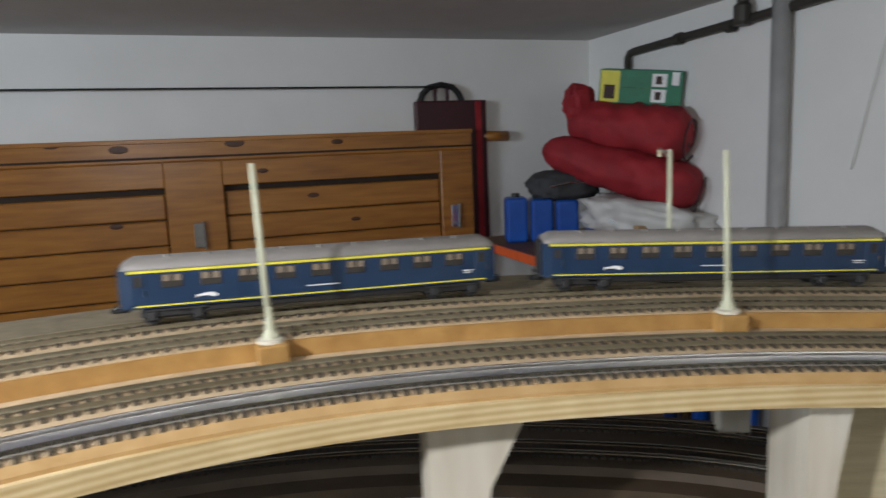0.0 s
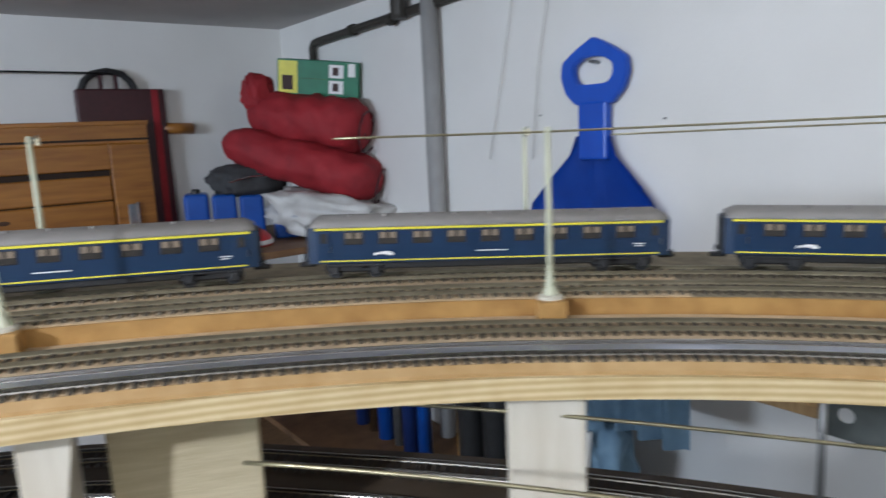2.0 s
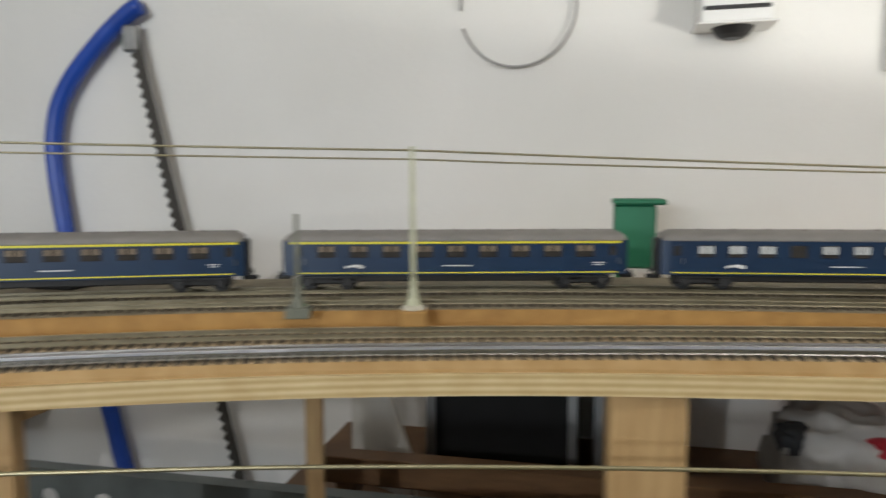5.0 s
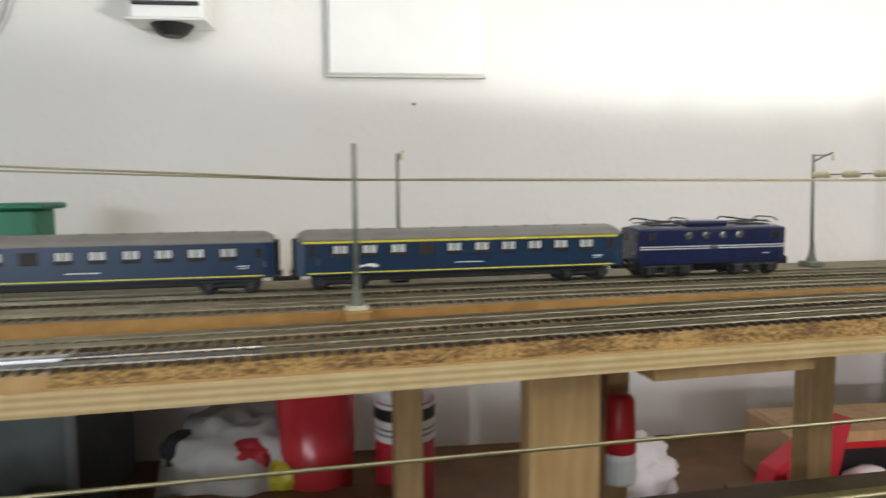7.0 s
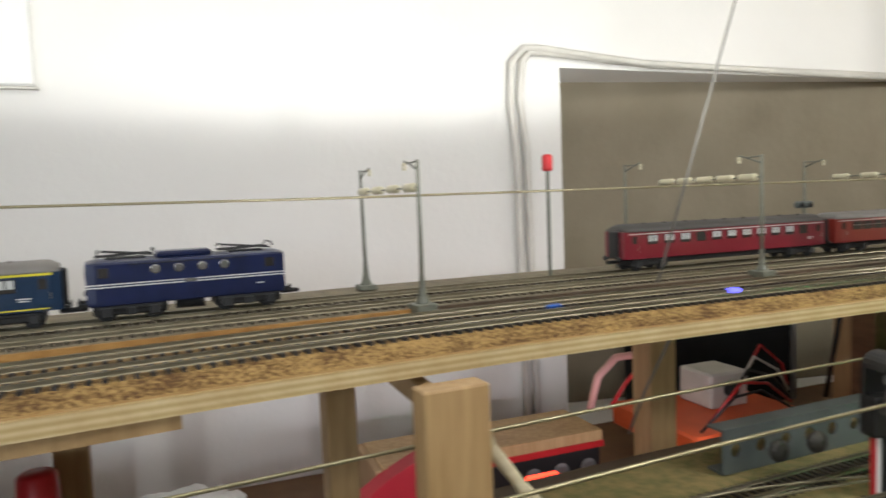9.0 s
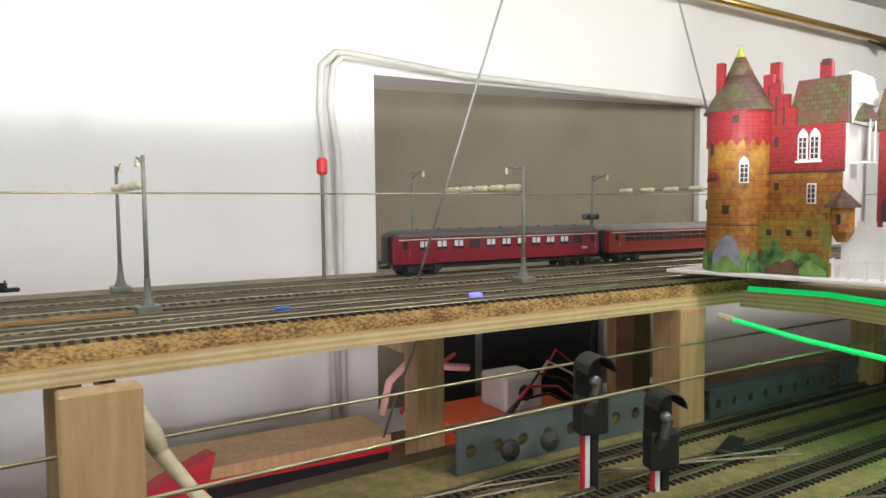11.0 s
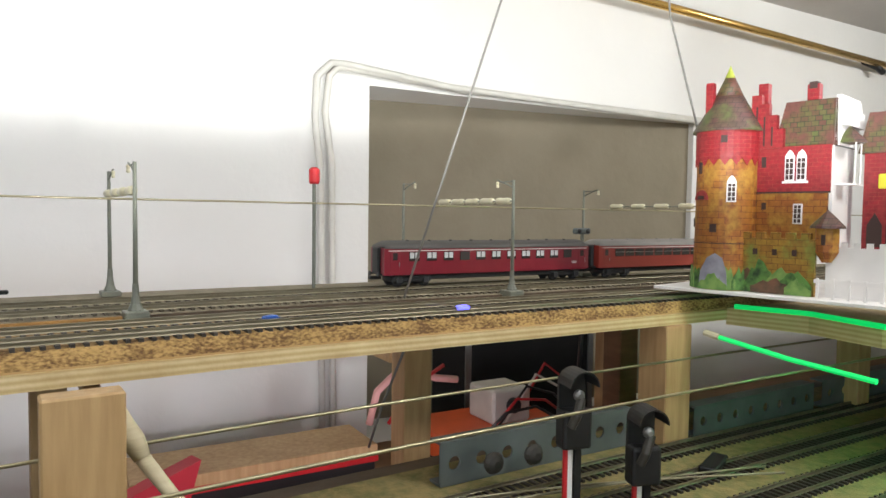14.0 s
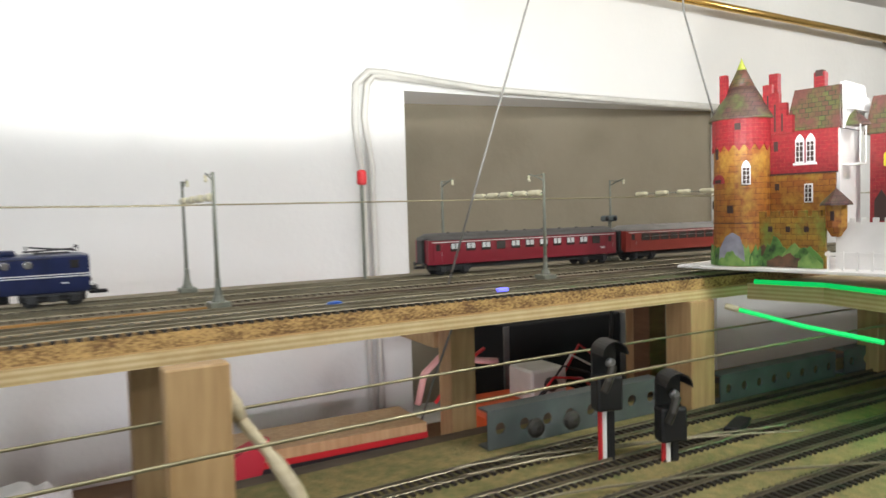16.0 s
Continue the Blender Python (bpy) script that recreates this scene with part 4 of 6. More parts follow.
# ---- the branch board with the castle ----
ext = thing("branch_board", "plywood branch board with green lit edge", "baseboard")
out = [(1.5115, -1.655), (1.44, -1.676), (1.37, -1.664), (1.22, -1.70), (1.22, -2.3), (1.5115, -2.3)]
bm = bmesh.new()
for z0, z1 in ((1.0275, 1.0440),):
    a = [bm.verts.new((x, y, z0)) for x, y in out]
    b = [bm.verts.new((x, y, z1)) for x, y in out]
    bm.faces.new(a)
    bm.faces.new(list(reversed(b)))
    for i in range(len(out)):
        bm.faces.new((a[i], b[i], b[(i + 1) % len(out)], a[(i + 1) % len(out)]))
bmesh.ops.recalc_face_normals(bm, faces=bm.faces[:])
part("plywood", bm, "birch", ext)
part("edge_strip", tube([(1.5, -1.652, 1.047), (1.435, -1.671, 1.047), (1.365, -1.660, 1.046)], 0.0026, 6), "green_edge_glow", ext, "board edge in green light, made as a glowing strip")
part("strip_clip", tube([(1.492, -1.600, 1.0265), (1.484, -1.600, 1.0255), (1.476, -1.600, 1.0245)], 0.0032, 8), "ceramic", ext, "cream clip at the strip end")
part("edge_strip", tube([(1.476, -1.60, 1.0245), (1.41, -1.60, 1.0175), (1.34, -1.60, 1.0135)], 0.0022, 6), "green_edge_glow", ext, "bright green strip")
part("support", box((1.24, -1.76, 0.921), (1.262, -1.738, 1.0274), 0.001), "pine", ext)

# ---- paper castle ----
BASE = Vector((1.497, -1.630, 1.0665))
right = Vector((-0.975, -0.222, 0)).normalized()
away = Vector((-right.y, right.x, 0))
CM = Matrix(((right.x, away.x, 0, BASE.x), (right.y, away.y, 0, BASE.y), (0, 0, 1, BASE.z), (0, 0, 0, 1))) @ Matrix.Diagonal((0.98, 0.98, 1.06, 1))
sheet = thing("castle_base_sheet", "white card sheet lying under the paper castle", "card sheet", m=CM)
sh = part("card", box((-0.055, -0.034, -0.0030), (0.215, 0.15, -0.0002), 0.0004), "c_white", sheet)
castle = thing("paper_castle", "painted card castle with orange tower and red hall", "castle", m=CM)


def course(parent, r, z0, z1, rows, seg, material):
    for k in range(rows):
        z = z0 + (z1 - z0) * k / rows
        part("stone_line", lathe([(r + 0.0002, z), (r + 0.00035, z + 0.0004), (r + 0.0002, z + 0.0008)], seg), material, parent)


TR = 0.0278
tower = part("tower", lathe([(TR + 0.0016, 0.0), (TR + 0.0006, 0.012), (TR, 0.05), (TR - 0.0004, 0.118)], 32), "c_orange", castle, "orange stone round tower")
course(tower, TR + 0.0002, 0.040, 0.041, 1, 32, "c_line")


def round_tower(deg, z, r=TR):
    """A place on the tower's face, turned outwards."""
    a = math.radians(deg)
    return pose(r * math.sin(a), -r * math.cos(a), z, 0, 0, deg)


def leafy(name, material, parent, m, wide, high, n, seed, label=""):
    """A flat cut of printed leaves: a jagged outline on thin card."""
    rng = random.Random(seed)
    pts = [(-wide / 2, 0.0)] + [(-wide / 2 + wide * i / n, high * (0.45 + 0.55 * math.sin(math.pi * i / n)) * (0.72 + 0.4 * rng.random())) for i in range(n + 1)] + [(wide / 2, 0.0)]
    return part(name, prism(pts, 0.0006, m=m), material, parent, label)


for k, deg in enumerate((-72, -50, -28, 30, 52, 74)):
    leafy("leaves", ("c_green", "c_leaf")[k % 2], tower, round_tower(deg, 0.0005, TR + 0.0022), 0.015, 0.019 + 0.003 * (k % 2), 7, 60 + k, "green printed leaves")
part("rock", prism([(-0.013, 0.0), (-0.012, 0.012), (-0.006, 0.024), (0.001, 0.028), (0.008, 0.024), (0.012, 0.013), (0.013, 0.0)], 0.0006, m=round_tower(6, 0.004, TR + 0.0022)), "c_grey", tower, "blue grey printed boulder")
leafy("leaves", "c_leaf", tower, round_tower(6, 0.0005, TR + 0.0030), 0.026, 0.013, 9, 71, "light green printed leaves")
crown = part("crown", lathe([(TR + 0.0006, 0.113), (TR + 0.0012, 0.118), (TR + 0.0012, 0.138), (TR + 0.0006, 0.139)], 32), "c_red", tower, "red brick crown")
for k in range(18):
    part("corbel", prism([(-0.0048, 0.0065), (0.0, 0.0), (0.0048, 0.0065)], 0.0008, m=round_tower(20 * k, 0.1075, TR + 0.0011)), "c_red", crown)
smooth(part("cone_roof", lathe([(TR + 0.0045, 0.1375), (TR + 0.0040, 0.139), (0.0165, 0.163), (0.0130, 0.169)], 32), "c_cone", tower, "purple tiled cone roof"))
smooth(part("cone_top", lathe([(0.0130, 0.169), (0.0045, 0.186)], 28), "c_roof", tower, "mossy top of the cone roof"))
part("roof_tip", lathe([(0.0050, 0.1855), (0.0038, 0.188), (0.0, 0.197)], 20), "c_tip", tower, "yellow green tip")
part("chimney", box((-0.016, -0.016, 0.150), (-0.009, -0.009, 0.181), 0.0005), "c_red", tower)


def window(parent, x, y, z, w_, h, arched, frame_mat="c_white", m=None):
    f = part("window", box((x - w_ / 2, y - 0.0010, z), (x + w_ / 2, y, z + h), 0.0003, m=m), frame_mat, parent)
    part("pane", box((x - w_ / 2 + 0.0012, y - 0.0014, z + 0.0012), (x + w_ / 2 - 0.0012, y - 0.0006, z + h - 0.0014), m=m), "c_line", f)
    part("mullion", box((x - 0.0003, y - 0.0018, z + 0.001), (x + 0.0003, y - 0.0008, z + h - 0.001), m=m), frame_mat, f)
    for k in (1, 2, 3):
        part("glazing_bar", box((x - w_ / 2 + 0.001, y - 0.0018, z + h * k / 4), (x + w_ / 2 - 0.001, y - 0.0008, z + h * k / 4 + 0.0005), m=m), frame_mat, f)
    if arched:
        lift = m or Matrix.Identity(4)
        part("arch", prism([(x - w_ / 2, z + h), (x - w_ * 0.3, z + h + w_ * 0.42), (x, z + h + w_ * 0.7), (x + w_ * 0.3, z + h + w_ * 0.42), (x + w_ / 2, z + h)], 0.001, m=lift @ pose(0, y - 0.001, 0)), frame_mat, f)


window(tower, 0, 0, 0.076, 0.0085, 0.017, True, m=round_tower(33, 0, TR + 0.0003))
for deg, z, w2, h2 in ((-32, 0.101, 0.0017, 0.010), (-66, 0.054, 0.0017, 0.008), (2, 0.050, 0.0030, 0.007), (18, 0.127, 0.0028, 0.006)):
    part("slit", box((-w2, -0.0006, 0), (w2, 0.0015, h2), m=round_tower(deg, z, TR + (0.0018 if z > 0.12 else 0.0004))), "c_line", tower)
part("blind_arch", prism([(-0.0090 * math.cos(a * math.pi / 10), 0.0085 * math.sin(a * math.pi / 10)) for a in range(11)], 0.0012, m=round_tower(-26, 0.078, TR + 0.0009)), "c_red", tower, "red blind arch")
part("slit", box((-0.004, -0.0005, 0.0005), (0.004, 0.001, 0.0035), m=round_tower(-26, 0.078, TR + 0.0012)), "c_line", tower)

hall = part("hall", box((0.020, 0.004, 0.036), (0.088, 0.060, 0.085), 0.0003), "c_orange", castle, "orange lower storey")
upper = part("upper_storey", box((0.020, 0.0035, 0.084), (0.090, 0.060, 0.123), 0.0003), "c_red", castle, "red brick upper storey")
part("side_card", box((0.0884, 0.0055, 0.030), (0.0912, 0.0590, 0.122)), "c_white", castle, "bare white card side")
part("moulding", box((0.019, 0.0025, 0.0838), (0.0905, 0.0036, 0.0852)), "c_line", upper)
part("roof", prism([(0.040, 0.122), (0.050, 0.160), (0.093, 0.160), (0.094, 0.122)], 0.052, m=pose(0, 0.006, 0, 0, 0, 0)), "c_roof", castle, "mossy green tiled roof")
part("stepped_gable", prism([(0.021, 0.122), (0.021, 0.168), (0.030, 0.168), (0.030, 0.160), (0.037, 0.160), (0.037, 0.150), (0.044, 0.150), (0.044, 0.138), (0.050, 0.138), (0.050, 0.122)], 0.006, m=pose(0, 0.001, 0)), "c_red", castle, "red stepped gable")
for k in range(3):
    part("gable_slit", box((0.0255 + 0.007 * k, 0.0003, 0.124), (0.0268 + 0.007 * k, 0.0012, 0.158 - 0.009 * k)), "c_line", castle)
part("stepped_gable", prism([(0.091, 0.122), (0.091, 0.162), (0.096, 0.162), (0.098, 0.150), (0.100, 0.150), (0.100, 0.138), (0.096, 0.138), (0.095, 0.122)], 0.05, m=pose(0, 0.006, 0)), "c_white", castle, "bare white stepped gable")
part("chimney", box((0.023, 0.010, 0.160), (0.032, 0.018, 0.179), 0.0004), "c_red", castle)
ch = part("chimney", box((0.066, 0.010, 0.156), (0.076, 0.019, 0.174), 0.0004), "c_red", castle)
part("flue", box((0.068, 0.009, 0.170), (0.0745, 0.018, 0.1755)), "c_line", ch)
window(upper, 0.056, 0.0035, 0.094, 0.0085, 0.020, True)
window(upper, 0.066, 0.0035, 0.094, 0.0085, 0.020, True)
part("sill", box((0.050, 0.0015, 0.092), (0.072, 0.0035, 0.094), 0.0003), "c_white", upper)
window(hall, 0.064, 0.004, 0.058, 0.008, 0.017, False)
part("slit", box((0.031, 0.0030, 0.106), (0.035, 0.0040, 0.115)), "c_line", upper)
part("slit", box((0.032, 0.0033, 0.070), (0.036, 0.0041, 0.076)), "c_line", hall)
wall_ = part("curtain_wall", box((0.018, -0.014, 0.0), (0.086, -0.010, 0.046), 0.0003), "c_yellow", castle, "yellow orange battlemented wall")
for k in range(5):
    part("merlon", box((0.022 + 0.013 * k, -0.0142, 0.0455), (0.030 + 0.013 * k, -0.0098, 0.0510), 0.0003), "c_yellow", wall_)
for k in range(3):
    part("loophole", box((0.033 + 0.017 * k, -0.0148, 0.032), (0.037 + 0.017 * k, -0.0138, 0.037)), "c_line", wall_)
for k, (x, w2, h2, c) in enumerate(((0.030, 0.022, 0.021, "c_shade"), (0.040, 0.026, 0.026, "c_green"), (0.058, 0.026, 0.020, "c_leaf"), (0.072, 0.026, 0.023, "c_green"), (0.050, 0.034, 0.013, "c_shade"), (0.074, 0.022, 0.013, "c_leaf"))):
    leafy("leaves", c, castle, pose(x, -0.0150 - 0.0007 * k, 0.0003), w2, h2, 9, 90 + k, "printed green and brown leaves")
tur = part("corner_turret", lathe([(0.004, 0.028), (0.0095, 0.036), (0.0095, 0.056)], 8, m=pose(0.093, -0.008, 0)), "c_orange", castle, "small orange corner turret")
part("cap", lathe([(0.0145, 0.055), (0.0140, 0.057), (0.0, 0.070)], 8, m=pose(0.093, -0.008, 0)), "c_cone", tur)
part("slit", box((0.0915, -0.0185, 0.042), (0.0945, -0.0165, 0.050)), "c_line", tur)
bal = part("balcony", box((0.0915, 0.012, 0.090), (0.108, 0.030, 0.0915)), "c_white", castle)
part("canopy", lathe([(0.014, 0.124), (0.013, 0.126), (0.0, 0.138)], 6, m=pose(0.099, 0.020, 0)), "c_cone", bal)
for y in (0.013, 0.028):
    part("post", tube([(0.106, y, 0.0915), (0.106, y, 0.125)], 0.0006, 6), "c_white", bal)
part("parapet", box((0.092, -0.006, 0.0), (0.160, -0.0045, 0.040)), "c_white", castle, "bare white card parapet")
for k in range(7):
    part("merlon", box((0.094 + 0.0095 * k, -0.006, 0.0398), (0.099 + 0.0095 * k, -0.0045, 0.0440)), "c_white", castle)
wing = part("rear_wing", box((0.104, 0.045, 0.03), (0.180, 0.085, 0.118), 0.0003), "c_red", castle, "red wing with pointed arches")
part("wing_roof", prism([(0.100, 0.117), (0.108, 0.150), (0.185, 0.150), (0.185, 0.117)], 0.05, m=pose(0, 0.040, 0)), "c_roof", wing)
part("clock", box((0.116, 0.0436, 0.088), (0.129, 0.0446, 0.100), 0.001), "yellow", wing)
for k in range(4):
    part("arch", prism([(0.108 + 0.015 * k, 0.040), (0.108 + 0.015 * k, 0.058), (0.114 + 0.015 * k, 0.068), (0.120 + 0.015 * k, 0.058), (0.120 + 0.015 * k, 0.040)], 0.001, m=pose(0, 0.0442, 0)), "c_line", wing)
fence = thing("white_picket_fence", "small white card fence beside the castle", "fence", m=CM)
for k in range(8):
    part("post", box((0.090 + 0.012 * k, -0.022, 0.0), (0.092 + 0.012 * k, -0.020, 0.016)), "c_white", fence)
part("rail", box((0.088, -0.0215, 0.012), (0.180, -0.0205, 0.015)), "c_white", fence)

# ---- strings, brass tube, pipes, cables ----
def strand(name, pts, r, material, label, category, group=""):
    return tagged(smooth(part(name, tube(pts, r, 8), material)), label, category, group)


strand("string", [(1.605, -1.53, 1.574), (1.602, -1.437, 1.32), (1.605, -1.345, 1.058)], 0.0011, "string", "taut grey string from the ceiling", "string", "strings")
strand("string", [(1.560, -1.325, 1.027), (1.59, -1.318, 0.97), (1.606, -1.313, 0.93)], 0.0011, "string", "grey string below the board", "string", "strings")
strand("string", [(1.625, -1.655, 1.574), (1.60, -1.662, 1.35), (1.56, -1.680, 1.185), (1.555, -1.682, 1.067)], 0.0011, "string", "taut grey string behind the castle", "string", "strings")
strand("string", [(1.955, 1.33, 1.574), (1.955, 1.40, 1.30), (1.955, 1.45, 1.1)], 0.0012, "cable", "pale cord on the white wall", "string", "strings")
strand("string", [(1.955, 1.22, 1.574), (1.955, 1.28, 1.30), (1.955, 1.30, 1.1)], 0.0012, "cable", "pale cord on the white wall", "string", "strings")
strand("brass_tube", [(1.93, -1.60, 1.512), (1.93, -2.3, 1.497), (1.93, -2.95, 1.482)], 0.0075, "gold", "polished brass tube below the ceiling", "tube")
strand("tube_bracket", [(1.966, -2.70, 1.50), (1.93, -2.70, 1.478), (1.93, -2.72, 1.47)], 0.007, "black", "black bracket of the brass tube", "bracket")
strand("drain_pipe", [(1.935, 1.650, ZF), (1.935, 1.650, 0.5), (1.935, 1.650, ZC)], 0.0235, "pipegrey", "grey painted vertical drain pipe", "pipe")
hp = thing("heating_pipe", "dark iron pipe along the wall with elbow", "pipe")
smooth(part("run", tube([(1.945, 2.333, 1.40), (1.945, 2.333, 1.470), (1.945, 2.318, 1.486), (1.945, 2.285, 1.489), (1.945, 1.80, 1.500), (1.945, 1.20, 1.522), (1.945, 0.7, 1.545)], 0.0125, 12), "pipe", hp))
for y in (2.06, 1.84):
    part("clamp", tube([(1.945, y - 0.012, 1.4945), (1.945, y + 0.012, 1.494)], 0.018, 12), "pipe", hp)
part("valve", lathe([(0.02, -0.03), (0.024, -0.02), (0.024, 0.02), (0.016, 0.03), (0.016, 0.05), (0.03, 0.052), (0.03, 0.06)], 12, m=pose(1.93, 1.78, 1.515)), "pipe", hp)
wires = [("wall_cable", [(1.956, -1.401, 0.70), (1.956, -1.397, 1.0), (1.956, -1.395, 1.18), (1.956, -1.387, 1.26), (1.956, -1.390, 1.315), (1.956, -1.410, 1.335), (1.956, -1.43, 1.336), (1.956, -1.60, 1.322), (1.956, -2.0, 1.316), (1.956, -2.5, 1.312)]),
         ("wall_cable", [(1.959, -1.418, 0.70), (1.959, -1.414, 1.0), (1.959, -1.412, 1.2), (1.959, -1.402, 1.27), (1.959, -1.408, 1.318), (1.959, -1.420, 1.331), (1.959, -1.45, 1.331), (1.959, -1.62, 1.320), (1.959, -2.05, 1.320), (1.959, -2.5, 1.318)])]
for n_, p_ in wires:
    strand(n_, p_, 0.0048, "cable", "white cable looped up the wall and over the recess", "cable", "wall cables")
strand("clothes_line", [(-2.2, 2.575, 1.41), (0, 2.575, 1.408), (1.33, 2.575, 1.403)], 0.003, "black", "black cord stretched along the end wall", "cord")
strand("wire_ring", [(1.958, -0.212 + 0.074 * math.cos(a * math.tau / 40), 1.364 + 0.074 * math.sin(a * math.tau / 40)) for a in range(39)], 0.0017, "pipegrey", "coiled grey wire ring hanging on the wall", "wire ring")

# ---- things on the east wall ----
def wall_frame(y, z, x=1.9655):
    """x along the wall towards the corner's far side, y into the room, z up."""
    return Matrix(((0, -1, 0, x), (1, 0, 0, y), (0, 0, 1, z), (0, 0, 0, 1)))


# (local x is north, local y into the room)
shovel = thing("snow_shovel", "blue plastic shovel hanging on the wall", "shovel", m=wall_frame(1.112, 0))
grip = bmesh.new()
outer_ = [(0.0, 1.351), (0.045, 1.330), (0.084, 1.305), (0.088, 1.275), (0.075, 1.240), (0.047, 1.215), (-0.047, 1.215), (-0.075, 1.240), (-0.088, 1.275), (-0.084, 1.305), (-0.045, 1.330)]
inner_ = [(0.0, 1.312), (0.028, 1.309), (0.050, 1.296), (0.052, 1.278), (0.044, 1.262), (0.030, 1.256), (-0.030, 1.256), (-0.044, 1.262), (-0.052, 1.278), (-0.050, 1.296), (-0.028, 1.309)]
lay = [[grip.verts.new((x, d, z)) for x, z in o] for d in (0.006, 0.024) for o in (outer_, inner_)]
n_ = len(outer_)
for i in range(n_):
    j = (i + 1) % n_
    for u, v in ((lay[0], lay[1]), (lay[1], lay[3]), (lay[3], lay[2]), (lay[2], lay[0])):
        grip.faces.new((u[i], u[j], v[j], v[i]))
bmesh.ops.recalc_face_normals(grip, faces=grip.faces[:])
bmesh.ops.bevel(grip, geom=grip.edges[:], offset=0.003, segments=2, affect="EDGES")
part("grip", grip, "blue", shovel)
part("shaft", box((-0.038, 0.004, 1.10), (0.038, 0.026, 1.222), 0.006, 2), "blue", shovel)
bl = bmesh.new()
rows_ = [(1.150, 0.046, 0.018), (1.110, 0.062, 0.020), (1.05, 0.125, 0.024), (1.0, 0.172, 0.028), (0.965, 0.178, 0.032), (0.88, 0.172, 0.040), (0.78, 0.165, 0.045)]
grid_ = []
for z, hw, dep in rows_:
    grid_.append([bl.verts.new((hw * u, 0.004 + dep * (1 - 0.75 * (1 - abs(u) ** 3)) + (0.004 if abs(u) < 0.06 else 0), z)) for u in [-1 + k / 8 for k in range(17)]])
for u, v in zip(grid_, grid_[1:]):
    for k in range(16):
        bl.faces.new((u[k], u[k + 1], v[k + 1], v[k]))
bmesh.ops.solidify(bl, geom=bl.faces[:], thickness=0.004)
smooth(part("blade", bl, "blue", shovel))
part("nail", tube([(0, 0.0, 1.300), (0, 0.03, 1.302)], 0.004, 8), "steel", shovel)

saw = thing("bow_saw", "blue framed bow saw hanging on the wall", "saw", m=wall_frame(0.0, 0.0, 1.945))
fr_pts = [(0.322, 1.394), (0.340, 1.386), (0.385, 1.352), (0.440, 1.300), (0.469, 1.255), (0.480, 1.20), (0.476, 1.14), (0.466, 1.07), (0.455, 0.96), (0.410, 0.82), (0.385, 0.70), (0.35, 0.62), (0.28, 0.58), (0.19, 0.575)]
dense = []
for i in range(len(fr_pts) - 1):
    for k in range(4):
        dense.append(Vector(fr_pts[i]).lerp(Vector(fr_pts[i + 1]), k / 4))
dense.append(Vector(fr_pts[-1]))
for _ in range(3):
    dense = [dense[0]] + [(dense[i - 1] + 2 * dense[i] + dense[i + 1]) / 4 for i in range(1, len(dense) - 1)] + [dense[-1]]
smooth(part("bow_frame", tube([(p.x, 0.0, p.y) for p in dense], 0.0125, 12), "sawblue", saw))
part("blade_clamp", box((0.326, -0.007, 1.330), (0.350, 0.007, 1.368), 0.003), "steel", saw)
p0, p1 = Vector((0.337, 1.362)), Vector((0.165, 0.585))
ax = (p1 - p0).normalized()
nx = Vector((ax.y, -ax.x))
outline = []
N = 110
for i in range(N):
    q = p0.lerp(p1, i / (N - 1)) - nx * (0.011 if i % 2 else 0.004)
    outline.append((q.x, q.y))
outline += [tuple(p1 + nx * 0.008), tuple(p0 + nx * 0.008)]
part("toothed_blade", prism(outline, 0.0015), "pipe", saw, "dark toothed steel blade")

vent = thing("wall_vent_box", "white slatted vent box with dark outlet", "vent", m=wall_frame(-0.468, 0))
part("housing", box((-0.040, 0.0, 1.322), (0.040, 0.05, 1.50), 0.004, 2), "white", vent)
for k in range(6):
    part("slat", box((-0.036, 0.049, 1.338 + 0.016 * k), (0.036, 0.054, 1.342 + 0.016 * k), 0.0006), "black" if k < 4 else "white", vent)
part("outlet", lathe([(0.012, 1.309), (0.018, 1.313), (0.024, 1.3215)], 16, m=pose(0.0, 0.026, 0)), "black", vent, "black outlet")
part("lip", box((-0.044, 0.0, 1.3215), (0.044, 0.055, 1.3245), 0.001), "white", vent)
pan = thing("wall_panel", "flat white access panel on the wall", "panel")
part("panel_door", box((1.950, -0.831, 1.271), (1.9655, -0.643, 1.52), 0.002), "white", pan)
# thin grey bar stands in for the shadow along the panel's bottom edge
part("edge_shadow", box((1.9535, -0.834, 1.2685), (1.9650, -0.640, 1.2708)), "cable", pan)
for y, z in ((-0.745, 1.238), (1.28, 1.20), (0.95, 1.18), (-1.42, 0.95)):
    strand("nail", [(1.966, y, z), (1.958, y, z - 0.001)], 0.0018, "steel", "small nail head in the white wall", "nail", "wall nails")
hut = thing("green_signal_hut", "green model hut on white ladder legs", "model hut")
wall_shelf = thing("wall_shelf", "narrow wooden shelf against the wall", "shelf")
part("board", box((1.76, -0.72, 0.985), (1.9645, -0.12, 1.0), 0.001), "pine", wall_shelf)
part("bracket", box((1.80, -0.42, 0.93), (1.9645, -0.40, 0.985), 0.001), "steel", wall_shelf)
part("cabin", box((1.79, -0.374, 1.052), (1.835, -0.332, 1.118), 0.002), "green", hut)
part("cabin_roof", box((1.785, -0.384, 1.118), (1.84, -0.330, 1.124), 0.002), "green", hut)
for y in (-0.377, -0.337):
    for x in (1.795, 1.83):
        part("stilt", box((x - 0.0025, y - 0.0025, 1.0005), (x + 0.0025, y + 0.0025, 1.052)), "greenpl", hut)
for k in range(5):
    part("rung", box((1.7925, -0.372, 1.008 + 0.010 * k), (1.7945, -0.342, 1.0115 + 0.010 * k)), "white", hut)
